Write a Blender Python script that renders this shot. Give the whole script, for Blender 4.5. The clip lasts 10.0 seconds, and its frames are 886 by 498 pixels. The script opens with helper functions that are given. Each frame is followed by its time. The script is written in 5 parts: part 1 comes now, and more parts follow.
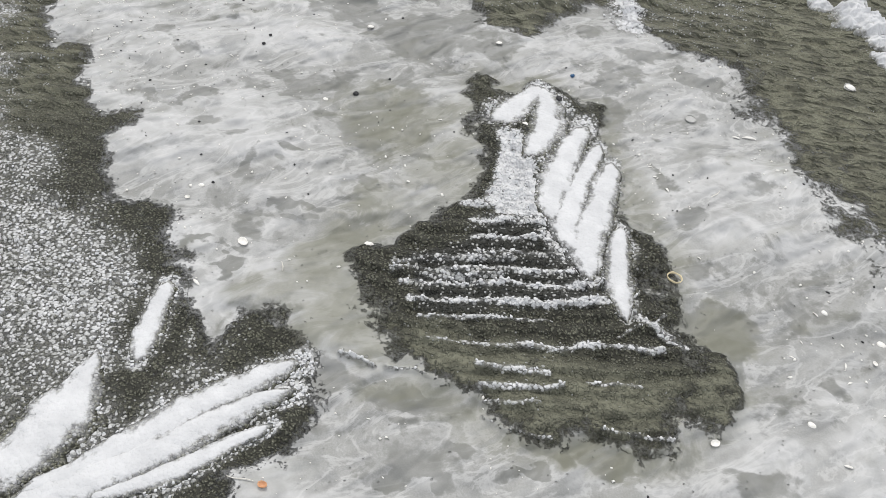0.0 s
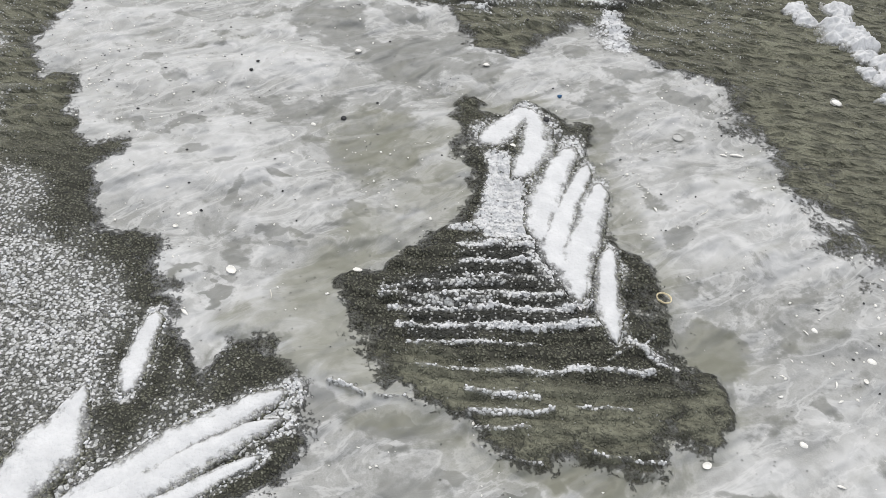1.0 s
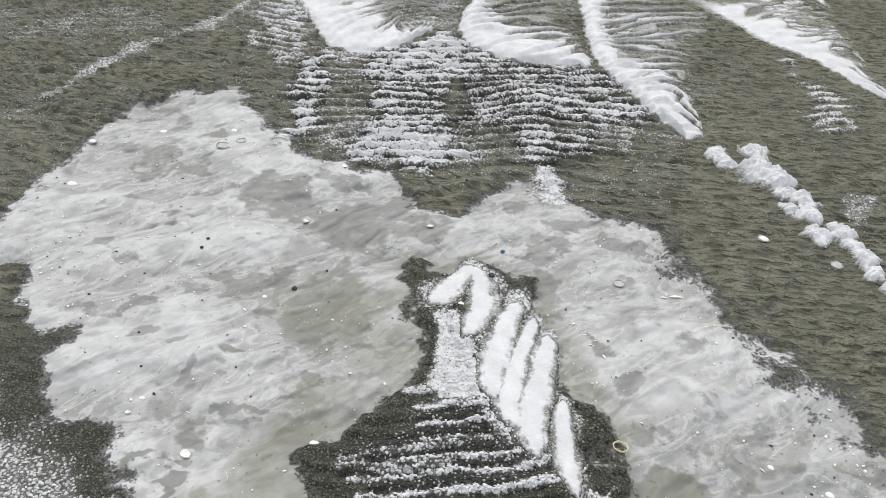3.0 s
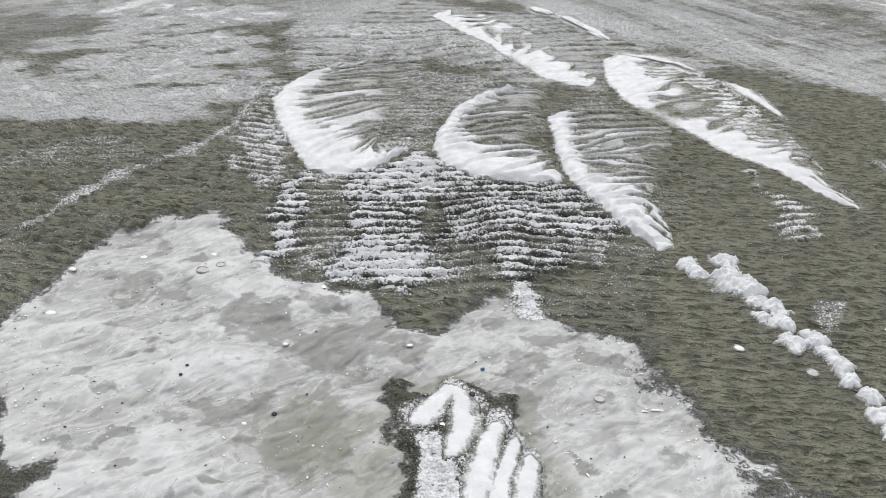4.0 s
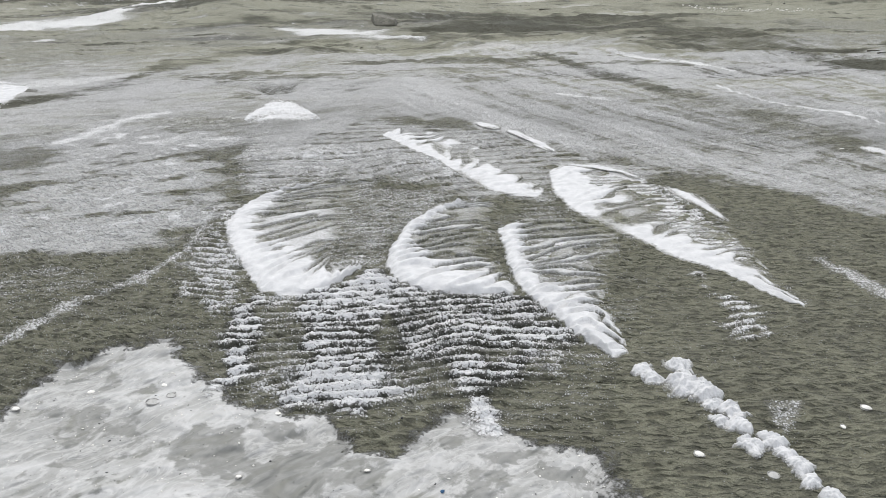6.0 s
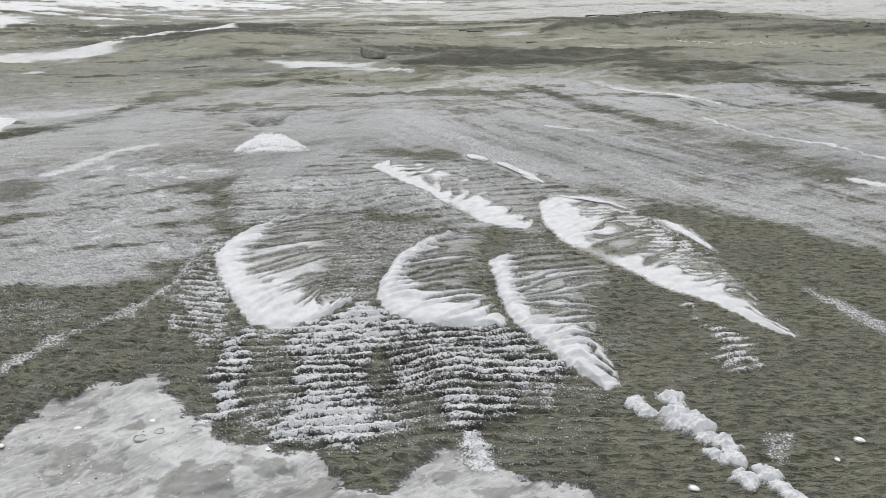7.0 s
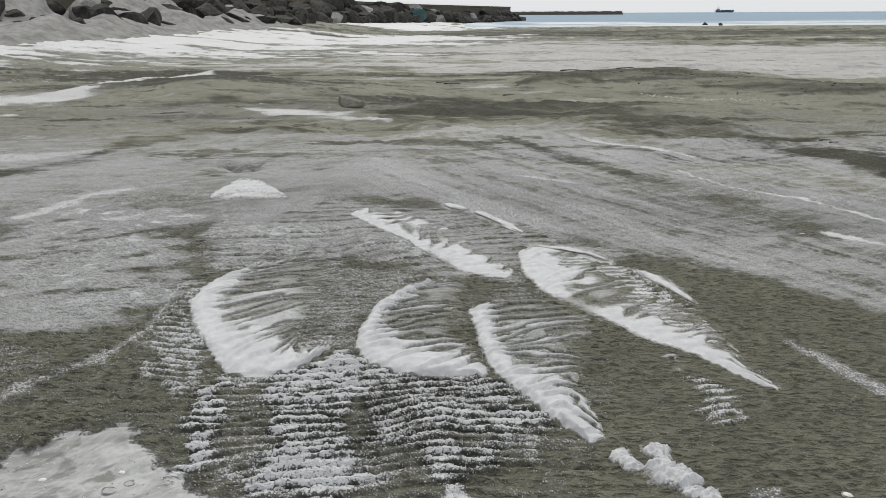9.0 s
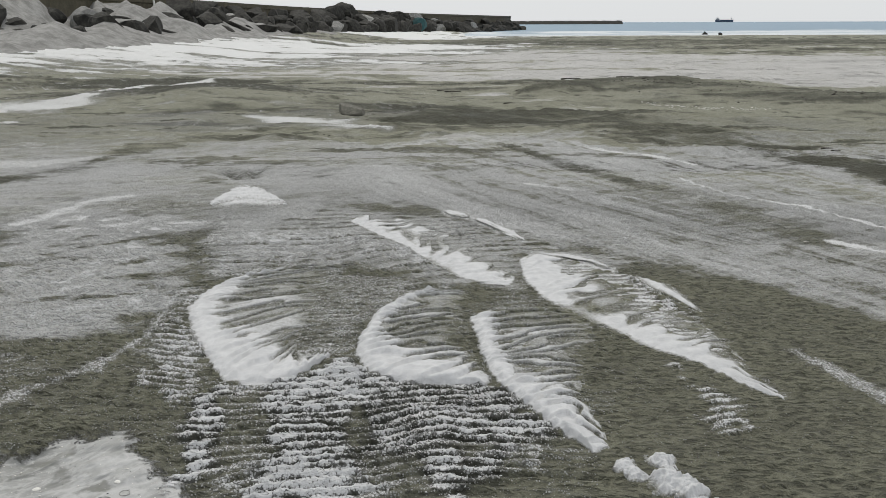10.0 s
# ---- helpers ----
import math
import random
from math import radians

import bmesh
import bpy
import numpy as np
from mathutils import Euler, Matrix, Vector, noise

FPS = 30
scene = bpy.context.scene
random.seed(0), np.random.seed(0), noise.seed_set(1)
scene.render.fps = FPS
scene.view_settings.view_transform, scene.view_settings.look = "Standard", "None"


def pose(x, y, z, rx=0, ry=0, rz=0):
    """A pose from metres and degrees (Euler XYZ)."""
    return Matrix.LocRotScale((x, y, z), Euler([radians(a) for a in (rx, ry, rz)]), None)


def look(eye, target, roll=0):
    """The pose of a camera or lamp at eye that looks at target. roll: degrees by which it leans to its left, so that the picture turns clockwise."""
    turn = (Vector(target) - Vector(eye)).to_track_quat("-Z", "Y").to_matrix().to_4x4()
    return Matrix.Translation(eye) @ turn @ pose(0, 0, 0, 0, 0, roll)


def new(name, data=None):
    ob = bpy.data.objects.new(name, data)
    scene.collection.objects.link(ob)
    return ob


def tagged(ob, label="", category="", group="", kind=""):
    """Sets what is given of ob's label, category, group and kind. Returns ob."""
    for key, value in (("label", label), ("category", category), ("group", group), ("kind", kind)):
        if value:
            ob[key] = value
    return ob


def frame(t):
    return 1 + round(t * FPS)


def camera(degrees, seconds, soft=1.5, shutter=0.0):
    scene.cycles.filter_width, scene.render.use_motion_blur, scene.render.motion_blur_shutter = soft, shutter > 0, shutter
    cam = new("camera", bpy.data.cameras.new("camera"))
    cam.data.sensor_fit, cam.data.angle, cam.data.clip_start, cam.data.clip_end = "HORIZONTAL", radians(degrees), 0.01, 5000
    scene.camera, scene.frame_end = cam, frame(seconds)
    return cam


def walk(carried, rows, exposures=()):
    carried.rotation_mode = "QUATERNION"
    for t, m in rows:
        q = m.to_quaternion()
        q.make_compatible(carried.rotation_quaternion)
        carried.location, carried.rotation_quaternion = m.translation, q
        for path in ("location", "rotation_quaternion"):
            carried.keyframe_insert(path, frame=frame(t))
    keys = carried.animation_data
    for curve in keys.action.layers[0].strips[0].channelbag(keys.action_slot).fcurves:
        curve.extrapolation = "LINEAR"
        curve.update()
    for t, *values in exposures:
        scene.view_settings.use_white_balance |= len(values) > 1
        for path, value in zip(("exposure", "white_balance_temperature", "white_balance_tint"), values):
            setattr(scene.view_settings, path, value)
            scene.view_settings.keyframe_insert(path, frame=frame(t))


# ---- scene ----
cam = camera(56.7, 10.0, soft=0.8)
PATH = [
    (0, (0.024, -0.06, 1.511), (-0.25, 1.267, 0.041), 3.8),
    (0.5, (0.029, -0.05, 1.515), (-0.248, 1.282, 0.049), 3.7),
    (1, (0.042, -0.035, 1.528), (-0.235, 1.318, 0.081), 2.8),
    (1.5, (0.05, -0.03, 1.54), (-0.212, 1.371, 0.137), 2.0),
    (2, (0.064, -0.026, 1.56), (-0.191, 1.429, 0.211), 1.2),
    (3.5, (0.073, -0.024, 1.63), (-0.152, 1.641, 0.545), 0.2),
    (4, (0.081, -0.027, 1.657), (-0.129, 1.708, 0.685), -0.3),
    (4.5, (0.098, -0.025, 1.676), (-0.087, 1.761, 0.795), -0.8),
    (5, (0.11, -0.02, 1.687), (-0.049, 1.798, 0.867), -1.2),
    (5.5, (0.117, -0.019, 1.686), (-0.022, 1.82, 0.912), -1.6),
    (7, (0.103, -0.009, 1.695), (0.009, 1.875, 1.029), -1.6),
    (7.5, (0.085, -0.001, 1.685), (0.01, 1.894, 1.05), -1.4),
    (8, (0.07, 0.005, 1.684), (0.02, 1.912, 1.08), -0.9),
    (8.5, (0.063, 0.013, 1.683), (0.03, 1.93, 1.11), -0.4),
    (9, (0.06, 0.027, 1.675), (0.032, 1.949, 1.123), -0.3),
    (9.5, (0.059, 0.048, 1.663), (0.03, 1.973, 1.124), -0.3),
    (10, (0.053, 0.069, 1.653), (0.025, 1.997, 1.121), -0.2),
]
walk(cam, [(t, look(eye, target, roll)) for t, eye, target, roll in PATH],
     exposures=[(0.0, -1.15, 6620, 11), (5.5, -1.07, 6540, 11), (7.5, -1.33, 6580, 11), (10.0, -1.64, 6720, 9)])

# ---- light ----
world = bpy.data.worlds.new("sky")
scene.world = world
world.use_nodes = True
wn = world.node_tree.nodes
sky = wn.new("ShaderNodeTexSky")
sky.sky_type, sky.sun_disc = "NISHITA", False
SUN_UP, SUN_AZ = radians(57), radians(-16)
sky.sun_elevation, sky.sun_rotation, sky.air_density, sky.dust_density = SUN_UP, SUN_AZ, 1.0, 1.0
# thin white haze: it pales the blue and whitens the horizon
cool = wn.new("ShaderNodeMix")
cool.data_type, cool.blend_type = "RGBA", "MULTIPLY"
cool.inputs[0].default_value, cool.inputs[7].default_value = 1.0, (0.97, 1.0, 1.05, 1.0)
veil = wn.new("ShaderNodeMix")
veil.data_type = "RGBA"
veil.inputs[0].default_value, veil.inputs[7].default_value = 0.86, (25.2, 26.2, 27.6, 1.0)
world.node_tree.links.new(sky.outputs["Color"], cool.inputs[6])
world.node_tree.links.new(cool.outputs[2], veil.inputs[6])
world.node_tree.links.new(veil.outputs[2], wn["Background"].inputs["Color"])
wn["Background"].inputs["Strength"].default_value = 0.1

sun = new("sun", bpy.data.lights.new("sun", "SUN"))
sun.data.energy, sun.data.angle, sun.data.color = 3.7, radians(1.0), (1.0, 0.96, 0.885)
sun.matrix_world = look((math.sin(SUN_AZ) * math.cos(SUN_UP), math.cos(SUN_AZ) * math.cos(SUN_UP), math.sin(SUN_UP)), (0, 0, 0))


# ---- materials ----
class Nodes:
    """A small wrapper that makes node materials shorter to write."""

    def __init__(self, name):
        self.mat = bpy.data.materials.new(name)
        self.mat.use_nodes = True
        self.tree = self.mat.node_tree
        self.bsdf = self.tree.nodes["Principled BSDF"]
        self.geo = self.tree.nodes.new("ShaderNodeNewGeometry")
        self.place = self.geo.outputs["Position"]

    def put(self, socket, value):
        if hasattr(value, "is_linked"):
            self.tree.links.new(value, socket)
        else:
            socket.default_value = value

    def math(self, op, a, b=0.0, c=0.0, clamp=False):
        n = self.tree.nodes.new("ShaderNodeMath")
        n.operation, n.use_clamp = op, clamp
        for s, v in zip(n.inputs, (a, b, c)):
            self.put(s, v)
        return n.outputs[0]

    def stretch(self, sx, sy, sz, turn=0.0, of=None):
        """The place turned by some degrees, then scaled along its new axes."""
        r = self.tree.nodes.new("ShaderNodeMapping")
        r.inputs["Rotation"].default_value = (0, 0, radians(-turn))
        self.put(r.inputs["Vector"], of or self.place)
        n = self.tree.nodes.new("ShaderNodeMapping")
        n.inputs["Scale"].default_value = (sx, sy, sz)
        self.put(n.inputs["Vector"], r.outputs[0])
        return n.outputs[0]

    def noise(self, scale, detail=4.0, rough=0.55, vector=None, warp=0.0):
        n = self.tree.nodes.new("ShaderNodeTexNoise")
        n.inputs["Scale"].default_value, n.inputs["Detail"].default_value = scale, detail
        n.inputs["Roughness"].default_value, n.inputs["Distortion"].default_value = rough, warp
        self.put(n.inputs["Vector"], vector or self.place)
        return n.outputs[0]

    def wobble(self, amount, scale):
        """The place, pushed about a little by noise, so that cells lose their straight sides."""
        t = self.tree.nodes.new("ShaderNodeTexNoise")
        t.inputs["Scale"].default_value, t.inputs["Detail"].default_value = scale, 1.0
        self.put(t.inputs["Vector"], self.place)
        v = self.tree.nodes.new("ShaderNodeVectorMath")
        v.operation = "MULTIPLY_ADD"
        v.inputs[1].default_value = (amount, amount, amount)
        self.put(v.inputs[0], t.outputs["Color"])
        self.put(v.inputs[2], self.place)
        return v.outputs[0]

    def cells(self, scale, vector=None, feature="F1"):
        n = self.tree.nodes.new("ShaderNodeTexVoronoi")
        n.feature = feature
        n.inputs["Scale"].default_value = scale
        self.put(n.inputs["Vector"], vector or self.place)
        return n.outputs["Distance"]

    def ramp(self, x, lo, hi, a=0.0, b=1.0):
        n = self.tree.nodes.new("ShaderNodeMapRange")
        n.interpolation_type = "SMOOTHSTEP"
        for k, v in zip(("Value", "From Min", "From Max", "To Min", "To Max"), (x, lo, hi, a, b)):
            self.put(n.inputs[k], v)
        return n.outputs[0]

    def mix(self, f, a, b):
        n = self.tree.nodes.new("ShaderNodeMix")
        n.data_type = "RGBA"
        for s, v in ((n.inputs[0], f), (n.inputs[6], a), (n.inputs[7], b)):
            self.put(s, (*v, 1.0) if isinstance(v, tuple) else v)
        return n.outputs[2]

    def attr(self, name):
        n = self.tree.nodes.new("ShaderNodeAttribute")
        n.attribute_name = name
        return n.outputs["Fac"]

    def finish(self, color, rough, height=None, depth=0.01, strength=1.0, spec=0.3):
        self.put(self.bsdf.inputs["Base Color"], (*color, 1.0) if isinstance(color, tuple) else color)
        self.put(self.bsdf.inputs["Roughness"], rough)
        self.bsdf.inputs["Specular IOR Level"].default_value = spec
        if height is not None:
            n = self.tree.nodes.new("ShaderNodeBump")
            n.inputs["Strength"].default_value, n.inputs["Distance"].default_value = strength, depth
            self.put(n.inputs["Height"], height)
            self.tree.links.new(n.outputs[0], self.bsdf.inputs["Normal"])
        return self.mat


SNOW = (0.64, 0.644, 0.652)


def dark_sand(n):
    """Damp grey-olive sand, nubbly near the wet patches and finely rippled elsewhere, with shade of its relief in the
    colour: colour and height.
    """
    grain = n.noise(260, 2, 0.6)
    lumps = n.noise(120, 3, 0.65)
    near, soaked, silt = n.attr("rippleless"), n.attr("soaked"), n.math("MULTIPLY", n.attr("silt"), 0.65)
    away, loose = n.math("SUBTRACT", 1.0, near), n.math("SUBTRACT", 1.0, silt)
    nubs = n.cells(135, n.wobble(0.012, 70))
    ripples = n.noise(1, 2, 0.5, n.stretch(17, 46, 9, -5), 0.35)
    streak = n.noise(1, 3, 0.6, n.stretch(24, 52, 20, 2), 0.2)
    broad = n.noise(2.3, 4, 0.6)
    patch = n.noise(11, 4, 0.6)
    dark = n.mix(n.ramp(streak, 0.3, 0.7), (0.092, 0.093, 0.068), (0.205, 0.206, 0.152))
    dark = n.mix(n.math("MULTIPLY", away, 0.6), dark, (0.25, 0.25, 0.185))
    dark = n.mix(n.ramp(broad, 0.4, 0.7, 0.0, 0.45), dark, (0.14, 0.139, 0.11))
    dark = n.mix(n.ramp(patch, 0.42, 0.68, 0.0, 0.4), dark, (0.09, 0.09, 0.071))
    # nub tops are lightened in the colour, as lit relief
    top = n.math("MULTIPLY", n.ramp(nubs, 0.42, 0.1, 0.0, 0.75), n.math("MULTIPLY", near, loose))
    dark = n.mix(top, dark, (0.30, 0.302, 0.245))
    # shade in the gaps between nubs, put into the colour
    gully_shade = n.ramp(n.math("ADD", nubs, n.math("MULTIPLY", n.math("SUBTRACT", lumps, 0.5), 0.5)), 0.4, 0.6, 0.0, n.math("ADD", 0.25, n.math("MULTIPLY", near, 0.65)))
    dark = n.mix(n.math("MULTIPLY", gully_shade, loose), dark, (0.022, 0.022, 0.018))
    # ripple shadows painted as dark dashes along the troughs
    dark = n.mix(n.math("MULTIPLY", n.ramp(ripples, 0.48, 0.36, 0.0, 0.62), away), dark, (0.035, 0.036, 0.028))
    dark = n.mix(n.math("MULTIPLY", silt, n.ramp(streak, 0.38, 0.62, 0.1, 0.75)), dark, (0.19, 0.191, 0.142))
    dark = n.mix(n.math("MULTIPLY", n.ramp(soaked, 0.2, 0.8), 0.85), dark, (0.024, 0.025, 0.021))
    h = n.math("MULTIPLY", n.math("MULTIPLY", n.ramp(ripples, 0.36, 0.6), 1.5), n.math("SUBTRACT", 1.0, n.math("MULTIPLY", near, 0.8)))
    h = n.math("ADD", h, n.math("MULTIPLY", grain, 0.16))
    h = n.math("ADD", h, n.math("MULTIPLY", n.ramp(nubs, 0.62, 0.1), n.math("MULTIPLY", loose, n.math("ADD", 0.3, n.math("MULTIPLY", near, 0.9)))))
    return dark, h, grain, lumps


def pellets(n, scale, density):
    """Rounded grains of snow, one to a cell: the denser, the more cells hold one and the wider each one is. Cover, height and shade."""
    v = n.tree.nodes.new("ShaderNodeTexVoronoi")
    v.inputs["Scale"].default_value = scale
    n.put(v.inputs["Vector"], n.wobble(0.006, 110))
    c = n.tree.nodes.new("ShaderNodeSeparateColor")
    n.put(c.inputs[0], v.outputs["Color"])
    there = n.ramp(n.math("SUBTRACT", density, c.outputs[0]), -0.06, 0.1)
    size = n.math("ADD", 0.3, n.math("MULTIPLY", density, 0.27))
    shape = n.ramp(n.math("SUBTRACT", size, v.outputs["Distance"]), 0.0, 0.16)
    cover = n.math("MULTIPLY", there, shape)
    return cover, n.math("MULTIPLY", cover, n.math("SUBTRACT", 1.0, v.outputs["Distance"])), c.outputs[1]


def clumped(n, amount):
    """A density of snow that gathers in clumps of two sizes."""
    d = n.math("ADD", n.math("MULTIPLY", amount, 2.2), n.math("MULTIPLY", n.math("SUBTRACT", n.noise(46, 2, 0.6), 0.5), 0.8))
    d = n.math("ADD", d, n.math("MULTIPLY", n.math("SUBTRACT", n.noise(13, 3, 0.6), 0.5), 0.6))
    return n.math("MULTIPLY", d, n.ramp(amount, 0.0, 0.1))


def beach_material():
    """Dark damp sand, pale wind-blown sand and thin grains of snow, laid out by the sheet's own layers."""
    n = Nodes("beach_sand")
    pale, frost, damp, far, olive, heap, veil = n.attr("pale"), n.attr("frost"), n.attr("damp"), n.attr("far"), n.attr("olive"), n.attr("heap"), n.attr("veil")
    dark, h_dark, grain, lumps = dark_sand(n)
    wide = n.noise(1, 6, 0.66, n.stretch(0.9, 3.4, 1, -13), 0.3)
    wider = n.noise(1, 5, 0.6, n.stretch(0.12, 0.9, 1, -6), 0.7)
    # pale dust in soft heaps and torn sheets, darker where it is damp and, as painted shade, in hollows
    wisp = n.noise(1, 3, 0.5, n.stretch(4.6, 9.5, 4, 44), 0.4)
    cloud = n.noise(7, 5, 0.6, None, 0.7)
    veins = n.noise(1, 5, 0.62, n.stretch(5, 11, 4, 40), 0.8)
    # random dryness, plus heap relief that lights tops and shades hollows in the colour
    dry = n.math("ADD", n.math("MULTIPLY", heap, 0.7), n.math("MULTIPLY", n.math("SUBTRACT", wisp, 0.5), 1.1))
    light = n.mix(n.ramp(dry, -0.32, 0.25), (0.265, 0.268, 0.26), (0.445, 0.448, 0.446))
    light = n.mix(n.ramp(cloud, 0.36, 0.56, 0.6, 0.0), light, (0.245, 0.248, 0.238))
    light = n.mix(n.ramp(n.math("ABSOLUTE", n.math("SUBTRACT", veins, 0.5)), 0.0, 0.045, 0.4, 0.0), light, (0.56, 0.56, 0.555))
    light = n.mix(n.ramp(grain, 0.3, 0.8, 0.0, 0.2), light, (0.52, 0.52, 0.515))
    blot = n.math("ADD", damp, n.math("MULTIPLY", n.math("SUBTRACT", cloud, 0.5), 2.3))
    blot = n.math("ADD", blot, n.math("MULTIPLY", n.math("SUBTRACT", n.noise(26, 4, 0.65), 0.5), 0.8))
    # painted shade: low parts of the heaps join the damp blots
    blot = n.math("ADD", blot, n.math("MULTIPLY", n.math("SUBTRACT", 0.0, dry), 0.7))
    light = n.mix(n.math("MULTIPLY", n.ramp(blot, 0.12, 0.5, 0.0, 0.85), n.ramp(veins, 0.3, 0.62, 0.6, 1.0)), light, (0.165, 0.168, 0.156))
    rim = n.math("MULTIPLY", n.ramp(blot, 0.02, 0.2), n.ramp(blot, 0.34, 0.2))
    light = n.mix(n.math("MULTIPLY", rim, 0.12), light, (0.55, 0.55, 0.545))
    ol = n.math("ADD", olive, n.math("MULTIPLY", n.math("SUBTRACT", veins, 0.5), 2.6))
    light = n.mix(n.ramp(ol, 0.0, 1.2, 0.0, 0.75), light, (0.165, 0.166, 0.124))
    # ragged border between the two
    edge = n.math("ADD", pale, n.math("MULTIPLY", n.math("SUBTRACT", n.noise(24, 6, 0.7, None, 0.5), 0.5), n.ramp(pale, 0.7, 1.0, 1.9, 0.9)))
    edge = n.math("ADD", edge, n.math("MULTIPLY", n.math("SUBTRACT", lumps, 0.5), n.ramp(pale, 0.7, 1.0, 1.1, 0.5)))
    near_cover = n.ramp(edge, 0.22, 0.72)
    cover = n.mix(far, near_cover, pale)
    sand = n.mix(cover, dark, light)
    # further off: dark bands, smooth olive-grey sand and pale sheets
    drawn = n.math("ADD", pale, n.math("MULTIPLY", n.math("SUBTRACT", wide, 0.5), 0.5))
    off = n.mix(n.ramp(drawn, 0.05, 0.42), (0.068, 0.068, 0.049), (0.268, 0.267, 0.205))
    off = n.mix(n.ramp(drawn, 0.6, 1.0), off, (0.5, 0.49, 0.475))
    off = n.mix(n.ramp(grain, 0.4, 0.8, 0.0, 0.2), off, (0.34, 0.338, 0.28))
    scratch = n.noise(1, 5, 0.65, n.stretch(1.5, 3.4, 1, -9), 0.7)
    off = n.mix(n.ramp(scratch, 0.45, 0.34, 0.0, 0.6), off, (0.075, 0.078, 0.056))
    sand = n.mix(far, sand, off)
    # a thin veil of powder that the wind drew out
    smoke = n.noise(1, 5, 0.62, n.stretch(2.2, 6.5, 2, 24), 0.8)
    powder = n.math("ADD", veil, n.math("MULTIPLY", n.math("SUBTRACT", smoke, 0.5), n.math("MULTIPLY", n.ramp(veil, 0.0, 0.3), 2.0)))
    powder = n.math("ADD", powder, n.math("MULTIPLY", n.math("SUBTRACT", n.noise(60, 4, 0.75), 0.5), n.math("MULTIPLY", n.ramp(veil, 0.0, 0.25), 1.05)))
    powder = n.ramp(powder, 0.05, 0.95, 0.0, 0.9)
    sand = n.mix(powder, sand, (0.58, 0.584, 0.585))
    # grains of snow
    near_snow, h_snow, shade = pellets(n, 108, clumped(n, frost))
    coarse = n.math("ADD", n.math("MULTIPLY", n.noise(62, 2, 0.8), 1.0), n.math("MULTIPLY", n.noise(17, 3, 0.7), 0.5))
    haze = n.math("ADD", frost, n.math("MULTIPLY", n.math("SUBTRACT", wide, 0.5), 0.55))
    haze = n.math("ADD", haze, n.math("MULTIPLY", n.math("SUBTRACT", wider, 0.5), 0.6))
    haze = n.ramp(n.math("SUBTRACT", n.math("MULTIPLY", haze, 1.1), coarse), -0.26, 0.12, 0.0, 0.97)
    haze = n.math("MULTIPLY", haze, n.ramp(frost, 0.0, 0.12))
    film = n.ramp(n.math("ADD", frost, n.math("MULTIPLY", n.math("SUBTRACT", lumps, 0.5), 0.35)), 0.1, 0.6, 0.0, 0.32)
    white = n.mix(far, n.math("MAXIMUM", near_snow, film), n.math("MAXIMUM", haze, film))
    full = n.ramp(n.math("ADD", frost, n.math("MULTIPLY", n.math("SUBTRACT", shade, 0.5), 0.5)), 0.25, 0.85)
    # snow further off is brightened through its colour, by distance
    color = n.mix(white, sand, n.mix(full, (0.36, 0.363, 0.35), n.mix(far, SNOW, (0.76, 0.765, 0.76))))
    rough = n.ramp(cover, 0.0, 1.0, 0.85, 0.55)
    soft_a, soft_b = n.noise(9, 2, 0.5), n.noise(1, 1.5, 0.5, n.stretch(5, 13, 5, 44))
    h_pale = n.math("ADD", n.math("MULTIPLY", soft_a, 3.2), n.math("ADD", n.math("MULTIPLY", grain, 0.04), n.math("MULTIPLY", soft_b, 4.0)))
    h = n.math("ADD", n.math("MULTIPLY", h_dark, n.math("SUBTRACT", 1.0, cover)), n.math("MULTIPLY", h_pale, cover))
    h = n.math("MULTIPLY", h, n.math("SUBTRACT", 1.0, n.math("MULTIPLY", near_snow, 0.85)))
    h = n.math("ADD", h, n.math("MULTIPLY", h_snow, 0.42))
    h = n.math("ADD", h, n.math("MULTIPLY", n.math("ADD", n.math("MULTIPLY", wide, 7.0), coarse), far))
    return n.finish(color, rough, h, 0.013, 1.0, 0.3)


def snow_body(n):
    fine, soft, crumb = n.noise(380, 3, 0.7), n.noise(16, 4, 0.6), n.noise(110, 3, 0.65)
    color = n.mix(n.ramp(soft, 0.3, 0.75), (0.53, 0.535, 0.545), (0.63, 0.634, 0.642))
    color = n.mix(n.ramp(fine, 0.55, 0.75, 0.0, 0.3), color, (0.52, 0.524, 0.52))
    return color, n.math("ADD", n.math("MULTIPLY", fine, 0.35), n.math("MULTIPLY", crumb, 0.9))


def snow_material():
    n = Nodes("powder_snow")
    color, h = snow_body(n)
    return n.finish(SNOW, 0.75, h, 0.002, 0.4, 0.15)


